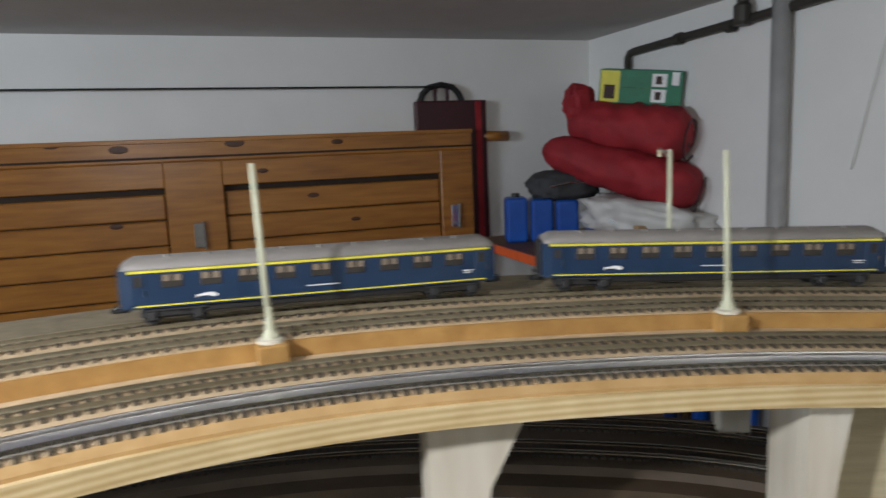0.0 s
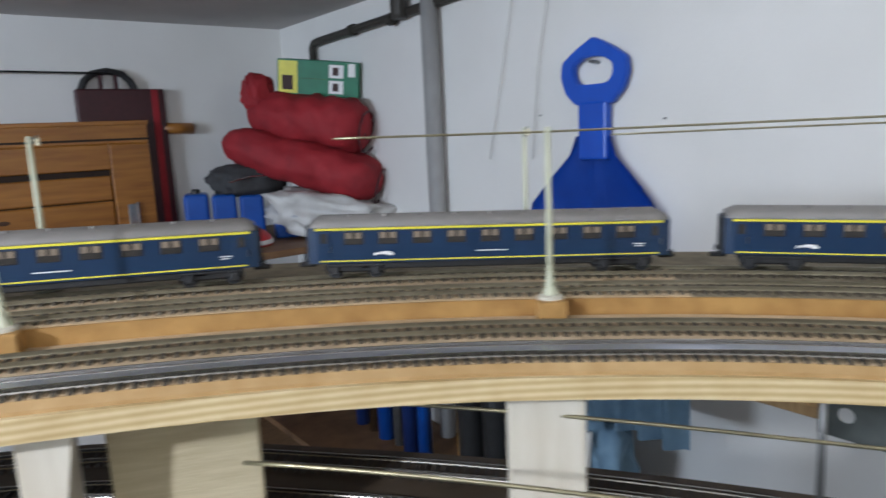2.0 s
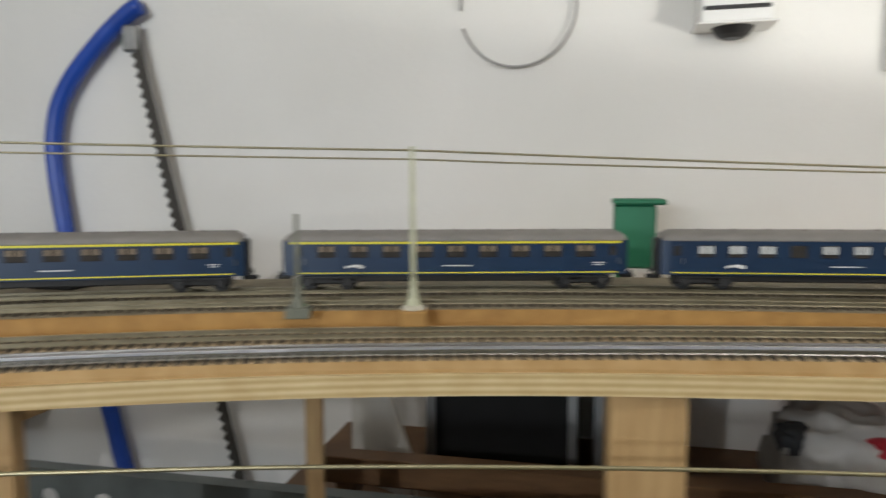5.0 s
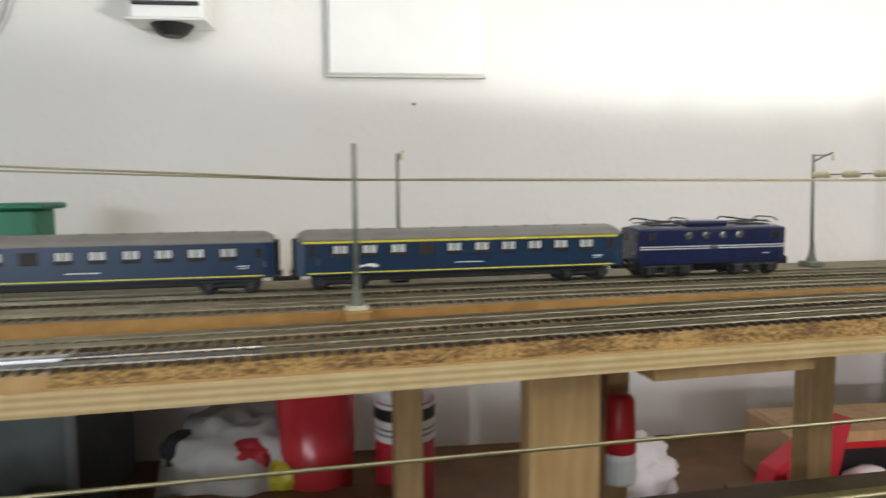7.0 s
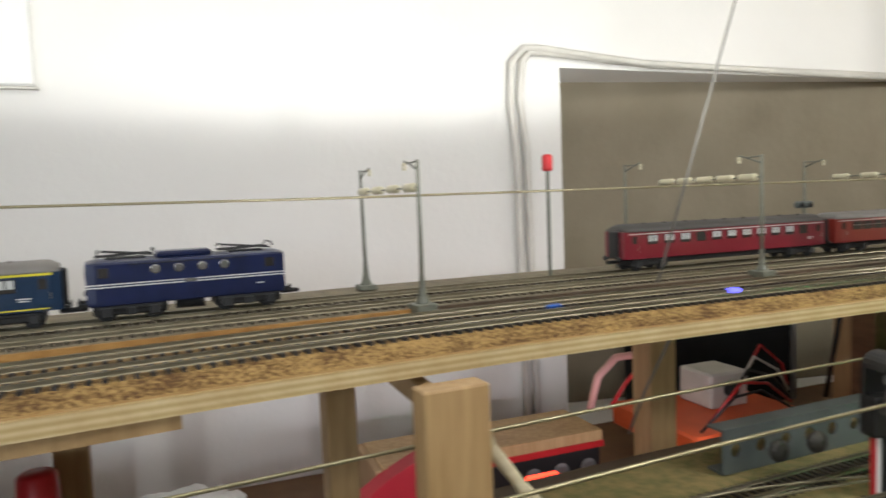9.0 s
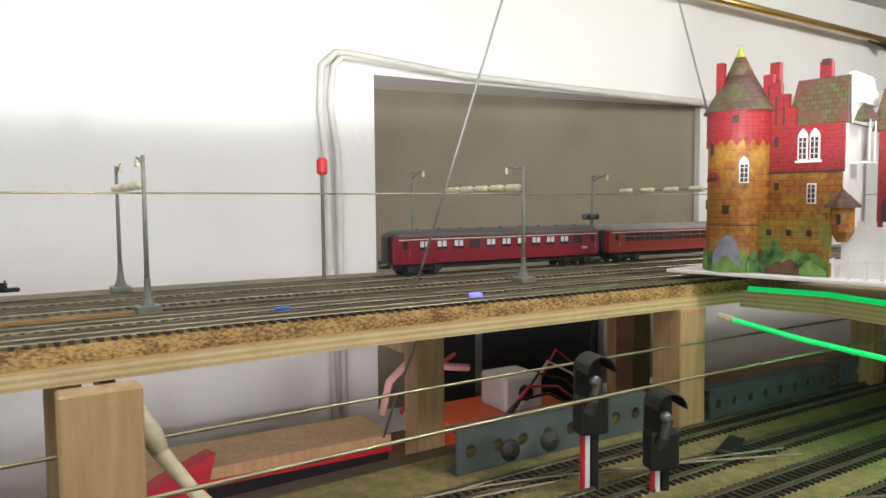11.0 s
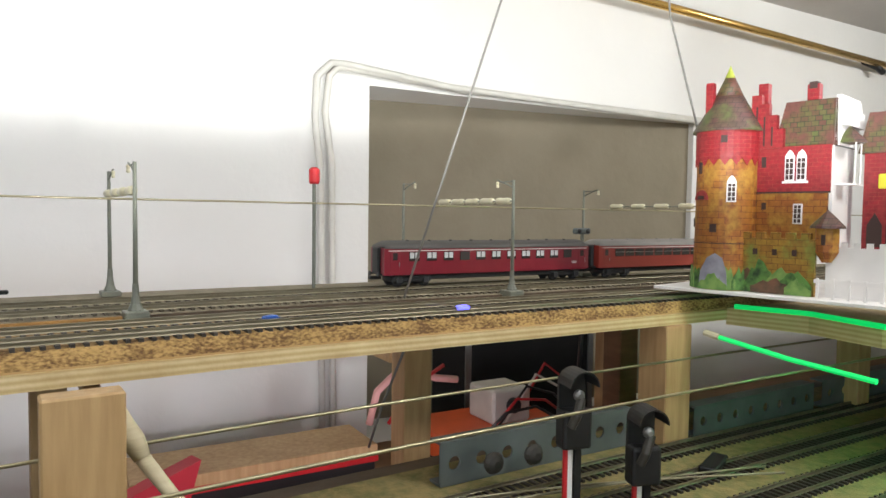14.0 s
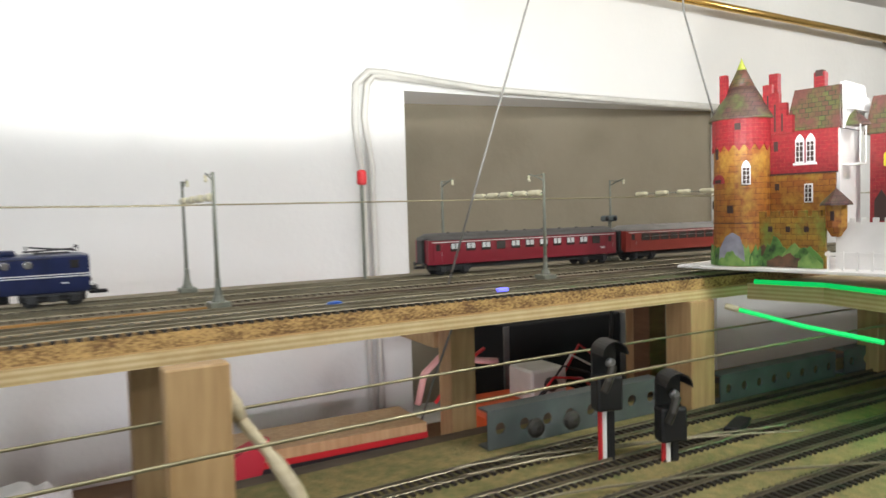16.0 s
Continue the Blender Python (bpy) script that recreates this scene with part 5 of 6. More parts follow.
jar = thing("glass_jar", "white jar with a dark screw lid", "jar", m=pose(1.80, -0.448, 1.0005))
smooth(part("jar_body", lathe([(0.030, 0.0), (0.034, 0.004), (0.034, 0.05), (0.028, 0.06)], 24), "white", jar))
part("lid", lathe([(0.030, 0.058), (0.031, 0.062), (0.031, 0.078), (0.029, 0.080)], 28), "black", jar, "dark grey lid")

# ---- things on the end wall ----
door = thing("leaning_panel_door", "varnished pine panel door leaning against the wall", "door")
part("top_rail", box((-1.3, 2.545, 1.180), (1.435, 2.575, 1.246), 0.003), "doorwood", door)
part("cap_strip", box((-1.3, 2.540, 1.238), (1.438, 2.580, 1.252), 0.002), "doorwood", door)
part("groove", box((-1.3, 2.5435, 1.190), (1.435, 2.546, 1.197)), "groove", door)
for x0, x1 in ((-1.3, -0.55), (0.40, 0.575), (1.313, 1.435)):
    part("stile", box((x0, 2.545, 0.45), (x1, 2.575, 1.180), 0.003), "doorwood", door)
for x0, x1 in ((-0.55, 0.40), (0.575, 1.313)):
    part("mid_rail", box((x0, 2.546, 1.100), (x1, 2.574, 1.180), 0.003), "doorwood", door)
    for k in range(6):
        part("plank", box((x0 + 0.004, 2.556, 0.592 + 0.082 * k), (x1 - 0.004, 2.570, 0.670 + 0.082 * k), 0.004), "doorwood", door)
    part("backing", box((x0, 2.570, 0.5), (x1, 2.574, 1.10)), "groove", door)
    part("bottom_rail", box((x0, 2.546, 0.45), (x1, 2.574, 0.588), 0.003), "doorwood", door)
for x, z, r in ((0.28, 1.223, 0.022), (0.62, 1.232, 0.024), (0.95, 1.224, 0.016), (0.10, 1.242, 0.018), (0.86, 1.05, 0.015), (0.25, 0.99, 0.016), (1.0, 0.96, 0.013), (0.7, 1.14, 0.014)):
    y = 2.5448 if z > 1.1 else 2.5555
    part("knot", lathe([(r, 0), (r * 0.8, 0.0006), (r * 0.3, 0.0009)], 14, m=pose(x, y, z, 90, 0, 0) @ Matrix.Diagonal((1.3, 0.55, 1, 1))), "knot", door)
for x in (0.488, 1.36):
    h_ = part("hinge", box((x - 0.014, 2.538, 0.905), (x + 0.014, 2.546, 0.985), 0.002), "chrome", door, "bright metal hinge")
    part("pin", tube([(x + 0.016, 2.538, 0.90), (x + 0.016, 2.538, 0.99)], 0.005, 10), "chrome", h_)
strut = thing("door_prop", "pine batten under the leaning door", "batten")
part("post", box((0.2, 2.55, ZF), (0.28, 2.60, 0.4495), 0.002), "pine", strut)
part("post", box((1.2, 2.55, ZF), (1.28, 2.60, 0.4495), 0.002), "pine", strut)
case = thing("folding_case", "dark maroon case with a carrying handle", "case")
part("shell", box((1.243, 2.582, 0.55), (1.512, 2.617, 1.355), 0.006, 2), "maroon", case)
part("edge_trim", box((1.468, 2.578, 0.55), (1.490, 2.583, 1.352), 0.001), "cloth_red", case)
part("handle", tube([(1.262 + 0.0, 2.60, 1.350), (1.275, 2.60, 1.380), (1.30, 2.60, 1.402), (1.345, 2.60, 1.412), (1.39, 2.60, 1.402), (1.412, 2.60, 1.380), (1.425, 2.60, 1.350)], 0.011, 10), "black", case)
for x in (1.322, 1.368):
    part("handle_rib", box((x - 0.006, 2.594, 1.352), (x + 0.006, 2.606, 1.405), 0.001), "maroon", case)
part("stand", box((1.28, 2.585, ZF), (1.48, 2.615, 0.55), 0.002), "maroon", case)
peg = thing("wooden_peg", "short round wooden beam end on the wall", "beam")
smooth(part("beam", tube([(1.50, 2.600, 1.225), (1.60, 2.600, 1.222)], 0.019, 14), "doorwood", peg))

# ---- the pile in the corner ----
rack = thing("corner_rack", "metal rack with orange shelf edge in the corner", "rack")
part("shelf_board", box((1.40, 1.93, 0.845), (1.955, 2.50, 0.865), 0.002), "brownwood", rack)
part("shelf_edge", box((1.39, 1.92, 0.842), (1.40, 2.50, 0.870), 0.001), "orange", rack)
for x in (1.41, 1.94):
    for y in (1.94, 2.48):
        part("upright", box((x - 0.012, y - 0.012, ZF), (x + 0.012, y + 0.012, 0.845), 0.001), "steel", rack)
part("shelf_board", box((1.40, 1.93, 0.60), (1.955, 2.50, 0.615), 0.002), "brownwood", rack)
for k, (x, y) in enumerate(((1.50, 2.33), (1.575, 2.295), (1.65, 2.26))):
    c = thing("blue_canister", "blue plastic canister standing on the rack", "canister", "blue canisters", pose(x, y, 0.8655, 0, 0, -20))
    part("tank", box((-0.037, -0.05, 0), (0.037, 0.05, 0.150 - 0.006 * k), 0.012, 3), "bluecan", c)
    part("cap", lathe([(0.014, 0.146 - 0.006 * k), (0.014, 0.160 - 0.006 * k), (0.012, 0.163 - 0.006 * k)], 14), "black", c)
bx = thing("blue_crate", "low blue plastic crate on the rack", "crate", m=pose(1.77, 2.17, 0.8655, 0, 0, -20))
part("bin", box((-0.08, -0.05, 0), (0.08, 0.05, 0.065), 0.006, 2), "bluecan", bx)
sofbag = thing("dark_bag", "crumpled dark grey bag on blue canisters", "bag", m=pose(1.655, 2.275, 1.050))
smooth(part("cloth", lumpy((0.125, 0.08, 0.052), 31, 0.25, 4), "cloth_dark", sofbag))
part("zip", tube([(-0.09, -0.07, 0.0), (-0.03, -0.085, 0.012), (0.03, -0.08, 0.01)], 0.003, 6), "chrome", sofbag)
wb = thing("white_plastic_bag", "crumpled white plastic bag with grey print", "bag", m=pose(1.815, 2.05, 0.935, 0, 10, -48))
smooth(part("film", lumpy((0.20, 0.085, 0.068), 41, 0.35, 4), "sheet", wb))
part("print_bar", box((-0.10, -0.082, 0.004), (-0.04, -0.078, 0.020), m=pose(0, 0, 0, 0, -14, -8)), "steel", wb)


def bedroll(m, length, r, seed, label):
    e = thing("rolled_sleeping_bag", label, "sleeping bag", "rolled sleeping bags", m)
    bm = bmesh.new()
    rings = []
    for i in range(29):
        u = i / 28
        x = (u - 0.5) * length
        k = (1 - abs(2 * u - 1) ** 7) ** 0.5 if 0 < u < 1 else 0.25
        row = []
        for j in range(28):
            a = j * math.tau / 28
            rr = r * k * (1 + 0.13 * noise.noise(Vector((x * 9, math.cos(a) * 1.2 + seed, math.sin(a) * 1.2))) + 0.17 * noise.noise(Vector((x * 22, math.cos(a) * 3 + seed, math.sin(a) * 3))))
            rr *= (0.86 + 0.30 * u) - 0.03 * math.exp(-(((x - length * 0.14) / 0.016) ** 2))
            row.append(bm.verts.new((x, rr * math.cos(a), rr * 0.9 * math.sin(a))))
        rings.append(row)
    for u, v in zip(rings, rings[1:]):
        for j in range(28):
            bm.faces.new((u[j], v[j], v[(j + 1) % 28], u[(j + 1) % 28]))
    bm.faces.new(rings[0])
    bm.faces.new(list(reversed(rings[-1])))
    bmesh.ops.recalc_face_normals(bm, faces=bm.faces[:])
    smooth(part("roll", bm, "cloth_red", e))
    sp = [(length / 2 * 0.985, 0.012 * t * math.cos(t * 2.2) * r / 0.070, 0.012 * t * math.sin(t * 2.2) * r / 0.070) for t in [0.3 + 0.28 * q for q in range(20)]]
    part("spiral_seam", tube(sp, 0.003, 6), "maroon", e, "dark spiral seam")
    return e


bedroll(Matrix.Translation((1.775, 2.13, 1.096)) @ Vector((0.357, -0.34, -0.150)).to_track_quat("X", "Z").to_matrix().to_4x4(), 0.52, 0.078, 3, "red nylon sleeping bag roll, lower of two")
bedroll(Matrix.Translation((1.812, 2.14, 1.226)) @ Vector((0.228, -0.32, -0.070)).to_track_quat("X", "Z").to_matrix().to_4x4(), 0.41, 0.088, 8, "red nylon sleeping bag roll, upper of two")
part("loose_fold", lumpy((0.05, 0.04, 0.06), 51, 0.3, 3, pose(1.70, 2.25, 1.318)), "cloth_red", None)
tagged(bpy.data.objects["loose_fold"], "red nylon fold sticking up from the roll", "cloth")
gb = thing("green_carton", "green printed carton lying on red rolls", "box", m=Matrix.Translation((1.866, 2.155, 1.302)) @ pose(0, 0, 0, 6, 6, -40))
part("carton", box((-0.128, -0.03, 0.0), (0.128, 0.09, 0.108), 0.0015), "green", gb)
part("yellow_print", box((-0.124, -0.0308, 0.006), (-0.064, -0.0300, 0.104)), "yellow", gb)
part("dark_print", box((-0.112, -0.0314, 0.016), (-0.078, -0.0308, 0.060)), "c_line", gb)
for x, z, ww in ((0.035, 0.058, 0.045), (0.035, 0.010, 0.045), (0.095, 0.064, 0.022)):
    f = part("white_print", box((x, -0.0308, z), (x + ww, -0.0300, z + 0.040)), "white", gb)
    if ww > 0.03:
        part("dark_picture", box((x + 0.012, -0.0314, z + 0.008), (x + 0.030, -0.0308, z + 0.032)), "c_line", f)
part("fold_line", box((-0.06, -0.0306, 0.052), (0.03, -0.0300, 0.0535)), "c_green", gb)
hel = thing("red_helmet", "red and white rounded helmet on the rack", "helmet", m=pose(1.56, 2.10, 0.8655))
smooth(part("shell", lathe([(0.075, 0.0), (0.078, 0.01), (0.070, 0.03), (0.045, 0.048), (0.0, 0.055)], 24), "redplastic", hel))
part("white_band", lathe([(0.0785, 0.006), (0.0790, 0.012), (0.0780, 0.018)], 24), "white", hel)
tin = thing("small_tin", "small grey tin with white label", "tin", m=pose(1.90, 1.97, 0.8655))
smooth(part("can", lathe([(0.022, 0), (0.022, 0.06), (0.020, 0.062)], 18), "steel", tin))
part("paper_label", lathe([(0.0225, 0.012), (0.0225, 0.05)], 18), "white", tin)
for k, (x, y, h) in enumerate(((1.80, 1.985, 0.09), (1.84, 1.97, 0.075), (1.76, 2.0, 0.065))):
    c = thing("small_carton", "small brown carton on the rack", "box", "small cartons", pose(x, y, 0.8655, 0, 0, -20 + 9 * k))
    part("carton", box((-0.016, -0.016, 0), (0.016, 0.016, h), 0.001), "card" if k != 1 else "ply_face", c)

# ---- under the boards: shelf against the wall and what stands on it ----
ZS = 0.800
under_shelf = thing("low_wall_shelf", "long wooden shelf below the railway against the wall", "shelf")
part("board", box((1.61, -2.9, ZS - 0.02), (1.9645, 0.03, ZS), 0.001), "brownwood", under_shelf)
for y in (0.0, -0.6, -1.35, -2.6):
    part("bracket_leg", box((1.70, y, ZF), (1.93, y + 0.02, ZS - 0.02), 0.001), "brownwood", under_shelf)
tw = thing("hanging_towel", "pleated light blue cloth hanging from the shelf", "cloth")
bm = bmesh.new()
ra = [[bm.verts.new((1.715 + 0.016 * math.sin(j * 1.15) + 0.004 * i / 6, 1.10 - 0.36 * j / 40, ZS + 0.11 - 0.26 * i / 6)) for j in range(41)] for i in range(7)]
for u, v in zip(ra, ra[1:]):
    for j in range(40):
        bm.faces.new((u[j], u[j + 1], v[j + 1], v[j]))
bmesh.ops.solidify(bm, geom=bm.faces[:], thickness=0.004)
smooth(part("cloth", bm, "lightblue", tw))
rail_ = thing("towel_rail", "thin steel rail holding the blue cloth", "rail")
part("bar", tube([(1.71, 1.14, ZS + 0.112), (1.71, 0.72, ZS + 0.112)], 0.004, 8), "steel", rail_)
part("bracket", tube([(1.965, 1.14, ZS + 0.112), (1.71, 1.14, ZS + 0.112)], 0.004, 8), "steel", rail_)
part("bracket", tube([(1.965, 0.72, ZS + 0.112), (1.71, 0.72, ZS + 0.112)], 0.004, 8), "steel", rail_)
ZR = 0.300
low_rack = thing("floor_rack", "low brown rack near the floor under the boards", "rack")
part("board", box((1.60, 0.70, ZR - 0.02), (1.9645, 2.55, ZR), 0.001), "brownwood", low_rack)
for y in (0.72, 1.60, 2.50):
    part("side_panel", box((1.62, y, ZF), (1.95, y + 0.02, ZR - 0.02), 0.001), "brownwood", low_rack)
for k, (y, r, h, c) in enumerate(((1.90, 0.022, 0.42, "navy"), (1.83, 0.018, 0.46, "chrome"), (1.765, 0.026, 0.40, "bluecan"), (1.70, 0.016, 0.44, "steel"), (1.64, 0.024, 0.45, "navy"), (1.575, 0.020, 0.41, "bluecan"))):
    rt = thing("standing_tube", "tall blue or silver tube standing on the rack", "tube", "standing tubes", pose(1.80, y, ZR + 0.0005))
    smooth(part("tube_body", lathe([(r, 0), (r, h), (r * 0.85, h + 0.004)], 18), c, rt))
    part("end_cap", lathe([(r * 1.06, h - 0.03), (r * 1.06, h + 0.006), (r * 0.7, h + 0.010)], 18), "black", rt)
ob_ = thing("orange_wooden_box", "orange brown wooden box on the floor rack", "box", m=pose(1.90, 1.37, ZR + 0.0005))
part("box_side", box((-0.05, -0.13, 0), (0.05, 0.13, 0.36), 0.003), "hard", ob_)
part("box_lid", box((-0.054, -0.134, 0.36), (0.054, 0.134, 0.376), 0.003), "pine", ob_)
for k, y in enumerate((1.33, 1.24)):
    bt_ = thing("black_boot", "tall black boot on the floor rack", "boot", "black boots", pose(1.77, y, ZR + 0.0005))
    smooth(part("shaft", lathe([(0.034, 0.03), (0.036, 0.10), (0.040, 0.26), (0.043, 0.36), (0.038, 0.36)], 18), "black", bt_))
    smooth(part("foot", lumpy((0.085, 0.038, 0.036), 140 + k, 0.1, 3, pose(-0.045, 0, 0.036)), "black", bt_))
cb = thing("folded_blue_cloth", "folded light blue striped cloth on the rack", "cloth", m=pose(1.78, 1.02, ZR + 0.0005))
smooth(part("cloth_body", lumpy((0.06, 0.12, 0.19), 150, 0.35, 4, pose(0, 0, 0.17)), "lightblue", cb))
for k in range(6):
    part("fold", tube([(-0.058, -0.085 + 0.032 * k, 0.06), (-0.072, -0.08 + 0.033 * k, 0.18), (-0.045, -0.07 + 0.030 * k, 0.31)], 0.007, 8), "lightblue" if k % 2 else "white", cb)
for k, (c, h) in enumerate((("redpaper", 0.40), ("white", 0.36), ("magenta", 0.42), ("white", 0.38), ("lightblue", 0.40), ("navy", 0.44))):
    fb = thing("tall_folder", "tall upright folder with coloured spine", "folder", "tall folders", pose(1.66, 2.46 - 0.046 * k, ZR + 0.0005))
    part("cover", box((0, -0.04, 0), (0.2, 0, h), 0.003), c, fb)
    part("spine_label", box((-0.001, -0.032, h * 0.5), (0, -0.008, h * 0.8)), "white" if c != "white" else "redpaper", fb)
bsh = thing("bag_shelf", "short wooden shelf under the patterned bag", "shelf")
part("board", box((1.69, 0.53, ZS - 0.016), (1.9645, 0.71, ZS), 0.001), "pine", bsh)
shoe = thing("dark_patterned_bag", "black and white patterned bag with pale straps", "bag", m=pose(1.75, 0.62, ZS + 0.0005))
smooth(part("bag_body", lumpy((0.06, 0.075, 0.09), 61, 0.2, 4, pose(0, 0, 0.08)), "black", shoe))
for k in range(2):
    part("strap", tube([(-0.055, -0.04 + 0.075 * k, 0.0), (-0.078, -0.035 + 0.075 * k, 0.08), (-0.045, -0.03 + 0.075 * k, 0.165), (0.03, -0.03 + 0.075 * k, 0.17)], 0.008, 8), "sheet", shoe)
for k in range(5):
    part("white_patch", box((-0.068, -0.03 + 0.013 * k, 0.045 + 0.02 * (k % 3)), (-0.060, -0.021 + 0.013 * k, 0.058 + 0.02 * (k % 3)), 0.001), "white", shoe)


def girder(name, a, b, h, t, holes, label):
    """Perforated U girder from a to b."""
    a, b = Vector(a), Vector(b)
    d = b - a
    L = d.length
    m = Matrix.Translation(a) @ d.to_track_quat("X", "Z").to_matrix().to_4x4()
    e = thing(name, label, "girder", "perforated girders", m)
    web = bmesh.new()
    n = holes
    for i in range(n):
        x0, x1 = L * i / n, L * (i + 1) / n
        cx, r = (x0 + x1) / 2, h * 0.17
        k = 16
        quarter = [u / 4 for u in range(4)]
        outer_r = [(x0 + (x1 - x0) * u, 0.0) for u in quarter] + [(x1, h * u) for u in quarter] + [(x1 - (x1 - x0) * u, h) for u in quarter] + [(x0, h - h * u) for u in quarter]
        ang = [math.atan2(z - h / 2, x - cx) for x, z in outer_r]
        for y in (0.0, t):
            ov = [web.verts.new((x, y, z)) for x, z in outer_r]
            iv = [web.verts.new((cx + r * math.cos(a_), y, h / 2 + r * math.sin(a_))) for a_ in ang]
            for j in range(k):
                web.faces.new((ov[j], ov[(j + 1) % k], iv[(j + 1) % k], iv[j]))
            if y == 0.0:
                first_ring = iv
        for j in range(k):
            web.faces.new((first_ring[j], first_ring[(j + 1) % k], iv[(j + 1) % k], iv[j]))
    bmesh.ops.remove_doubles(web, verts=web.verts[:], dist=0.00005)
    part("web", web, "girder", e)
    part("flange", box((0, 0, h - 0.0005), (L, 0.016, h + 0.0015)), "girder", e)
    part("flange", box((0, 0, -0.0015), (L, 0.016, 0.0005)), "girder", e)
    return e


girder("perforated_girder", (1.520, -1.335, 0.9220), (1.525, -1.542, 0.9220), 0.032, 0.002, 8, "grey perforated metal girder beside the lower tracks")
girder("perforated_girder", (1.508, -1.610, 0.9220), (1.513, -1.81, 0.9220), 0.028, 0.002, 8, "grey perforated metal girder beside the lower tracks")
girder("perforated_girder", (1.514, -1.83, 0.9220), (1.52, -2.20, 0.9220), 0.028, 0.002, 13, "grey perforated metal girder beside the lower tracks")
girder("perforated_girder", (1.62, 0.50, 0.8015), (1.62, -0.62, 0.8015), 0.056, 0.002, 18, "long grey perforated girder lying on the shelf")
for x, y in ((1.520, -1.375), (1.521, -1.415)):
    k_ = thing("round_knob", "dark round terminal knob on the girder", "knob", "knobs", pose(x - 0.012, y, 0.938, 0, -90, 0))
    part("knob_cap", lathe([(0.008, 0.0), (0.009, 0.003), (0.007, 0.006), (0.003, 0.008)], 14), "pipe", k_)
bb = thing("brown_batten", "brown batten lying along the low shelf", "batten")
part("batten", box((1.685, -0.72, 0.8405), (1.71, -0.042, 0.868), 0.001), "brownwood", bb)
part("batten_foot", box((1.687, -0.70, ZS + 0.0005), (1.708, -0.68, 0.8405)), "brownwood", bb)
part("batten_foot", box((1.687, -0.08, ZS + 0.0005), (1.708, -0.06, 0.8405)), "brownwood", bb)
ply = thing("slotted_bracket", "pale slotted metal shelf bracket", "bracket", m=pose(1.77, -0.085, ZS + 0.0005, 0, 0, 60))
part("plate", prism([(-0.05, 0.0), (0.05, 0.0), (0.05, 0.20), (0.03, 0.20), (-0.05, 0.04)], 0.004), "cable", ply)
for k in range(5):
    part("slot", box((0.005, -0.0008, 0.05 + 0.027 * k), (0.030, 0.0, 0.055 + 0.027 * k)), "black", ply)


def crate(name, x, y, sx, sy, h, material, label, inside="black"):
    e = thing(name, label, "box", m=pose(x, y, ZS + 0.0005))
    part("shell", box((-sx / 2, -sy / 2, 0), (sx / 2, sy / 2, h), 0.002), material, e)
    part("front_frame", box((-sx / 2 - 0.003, -sy / 2, 0), (-sx / 2, -sy / 2 + 0.010, h)), "steel", e)
    part("front_frame", box((-sx / 2 - 0.003, sy / 2 - 0.010, 0), (-sx / 2, sy / 2, h)), "steel", e)
    return e


crate("black_equipment_box", 1.86, -0.215, 0.16, 0.165, 0.15, "matte", "black equipment box with grey corner posts")
crate("grey_equipment_box", 1.86, -0.36, 0.16, 0.09, 0.14, "girder", "grey equipment box on the low shelf")
lid = thing("white_dish", "small round white dish on the batten", "dish", m=pose(1.70, -0.345, 0.8685))
part("disc", lathe([(0.020, 0), (0.022, 0.002), (0.020, 0.006), (0.008, 0.007)], 20), "white", lid)
crate("dark_monitor_box", 1.975, -1.735, 0.10, 0.25, 0.145, "matte", "black box in the recess")
plb = thing("clear_parts_bag", "clear crumpled plastic bag with mixed parts", "bag", m=pose(1.78, -0.56, ZS + 0.0005))
smooth(part("film", lumpy((0.07, 0.07, 0.06), 71, 0.35, 4, pose(0, 0, 0.055)), "sheet", plb))
for k in range(4):
    part("loose_part", lumpy((0.022, 0.02, 0.016), 80 + k, 0.3, 3, pose(-0.05 + 0.01 * k, -0.05 + 0.034 * k, 0.075 + 0.015 * (k % 2))), ("yellow", "redpaper", "brownwood", "cloth_dark")[k], plb)


def bucket(x, y, r, h, label, name="red_cup"):
    e = thing(name, label, "cup", "red plastic cups", pose(x, y, ZS + 0.0005))
    smooth(part("cup", lathe([(r * 0.8, 0), (r, h), (r * 0.93, h), (r * 0.75, 0.004)], 24), "clearred", e))
    part("rim", lathe([(r * 0.97, h - 0.003), (r * 1.04, h - 0.002), (r * 1.04, h + 0.001), (r * 0.95, h + 0.002)], 24), "clearred", e)
    return e


bucket(1.735, -0.635, 0.037, 0.157, "translucent red plastic cup")
bt = thing("red_bottle", "red bottle with white shoulder and black barred label", "bottle", m=pose(1.73, -0.716, ZS + 0.0005))
smooth(part("bottle", lathe([(0.026, 0), (0.028, 0.004), (0.028, 0.142)], 26), "redpaper", bt))
smooth(part("shoulder", lathe([(0.0275, 0.142), (0.027, 0.150), (0.018, 0.166), (0.012, 0.172), (0.012, 0.184)], 26), "white", bt, "white shoulder and neck"))
lb = part("paper_label", lathe([(0.0284, 0.106), (0.0284, 0.141)], 26), "white", bt, "white paper label")
part("dark_bar", lathe([(0.0287, 0.126), (0.0287, 0.137)], 26), "black", lb)
for z in (0.112, 0.117):
    part("grey_bar", lathe([(0.0287, z), (0.0287, z + 0.002)], 26), "steel", lb)
gl = thing("glue_bottle", "white glue bottle with a tall red cap", "bottle", m=pose(1.60, -0.873, 0.9105))
part("bottle_body", lathe([(0.013, 0), (0.014, 0.002), (0.014, 0.02), (0.010, 0.026)], 18), "white", gl)
smooth(part("cap", lathe([(0.0125, 0.024), (0.0135, 0.026), (0.0115, 0.066), (0.009, 0.068)], 18), "redplastic", gl, "tall red cap"))
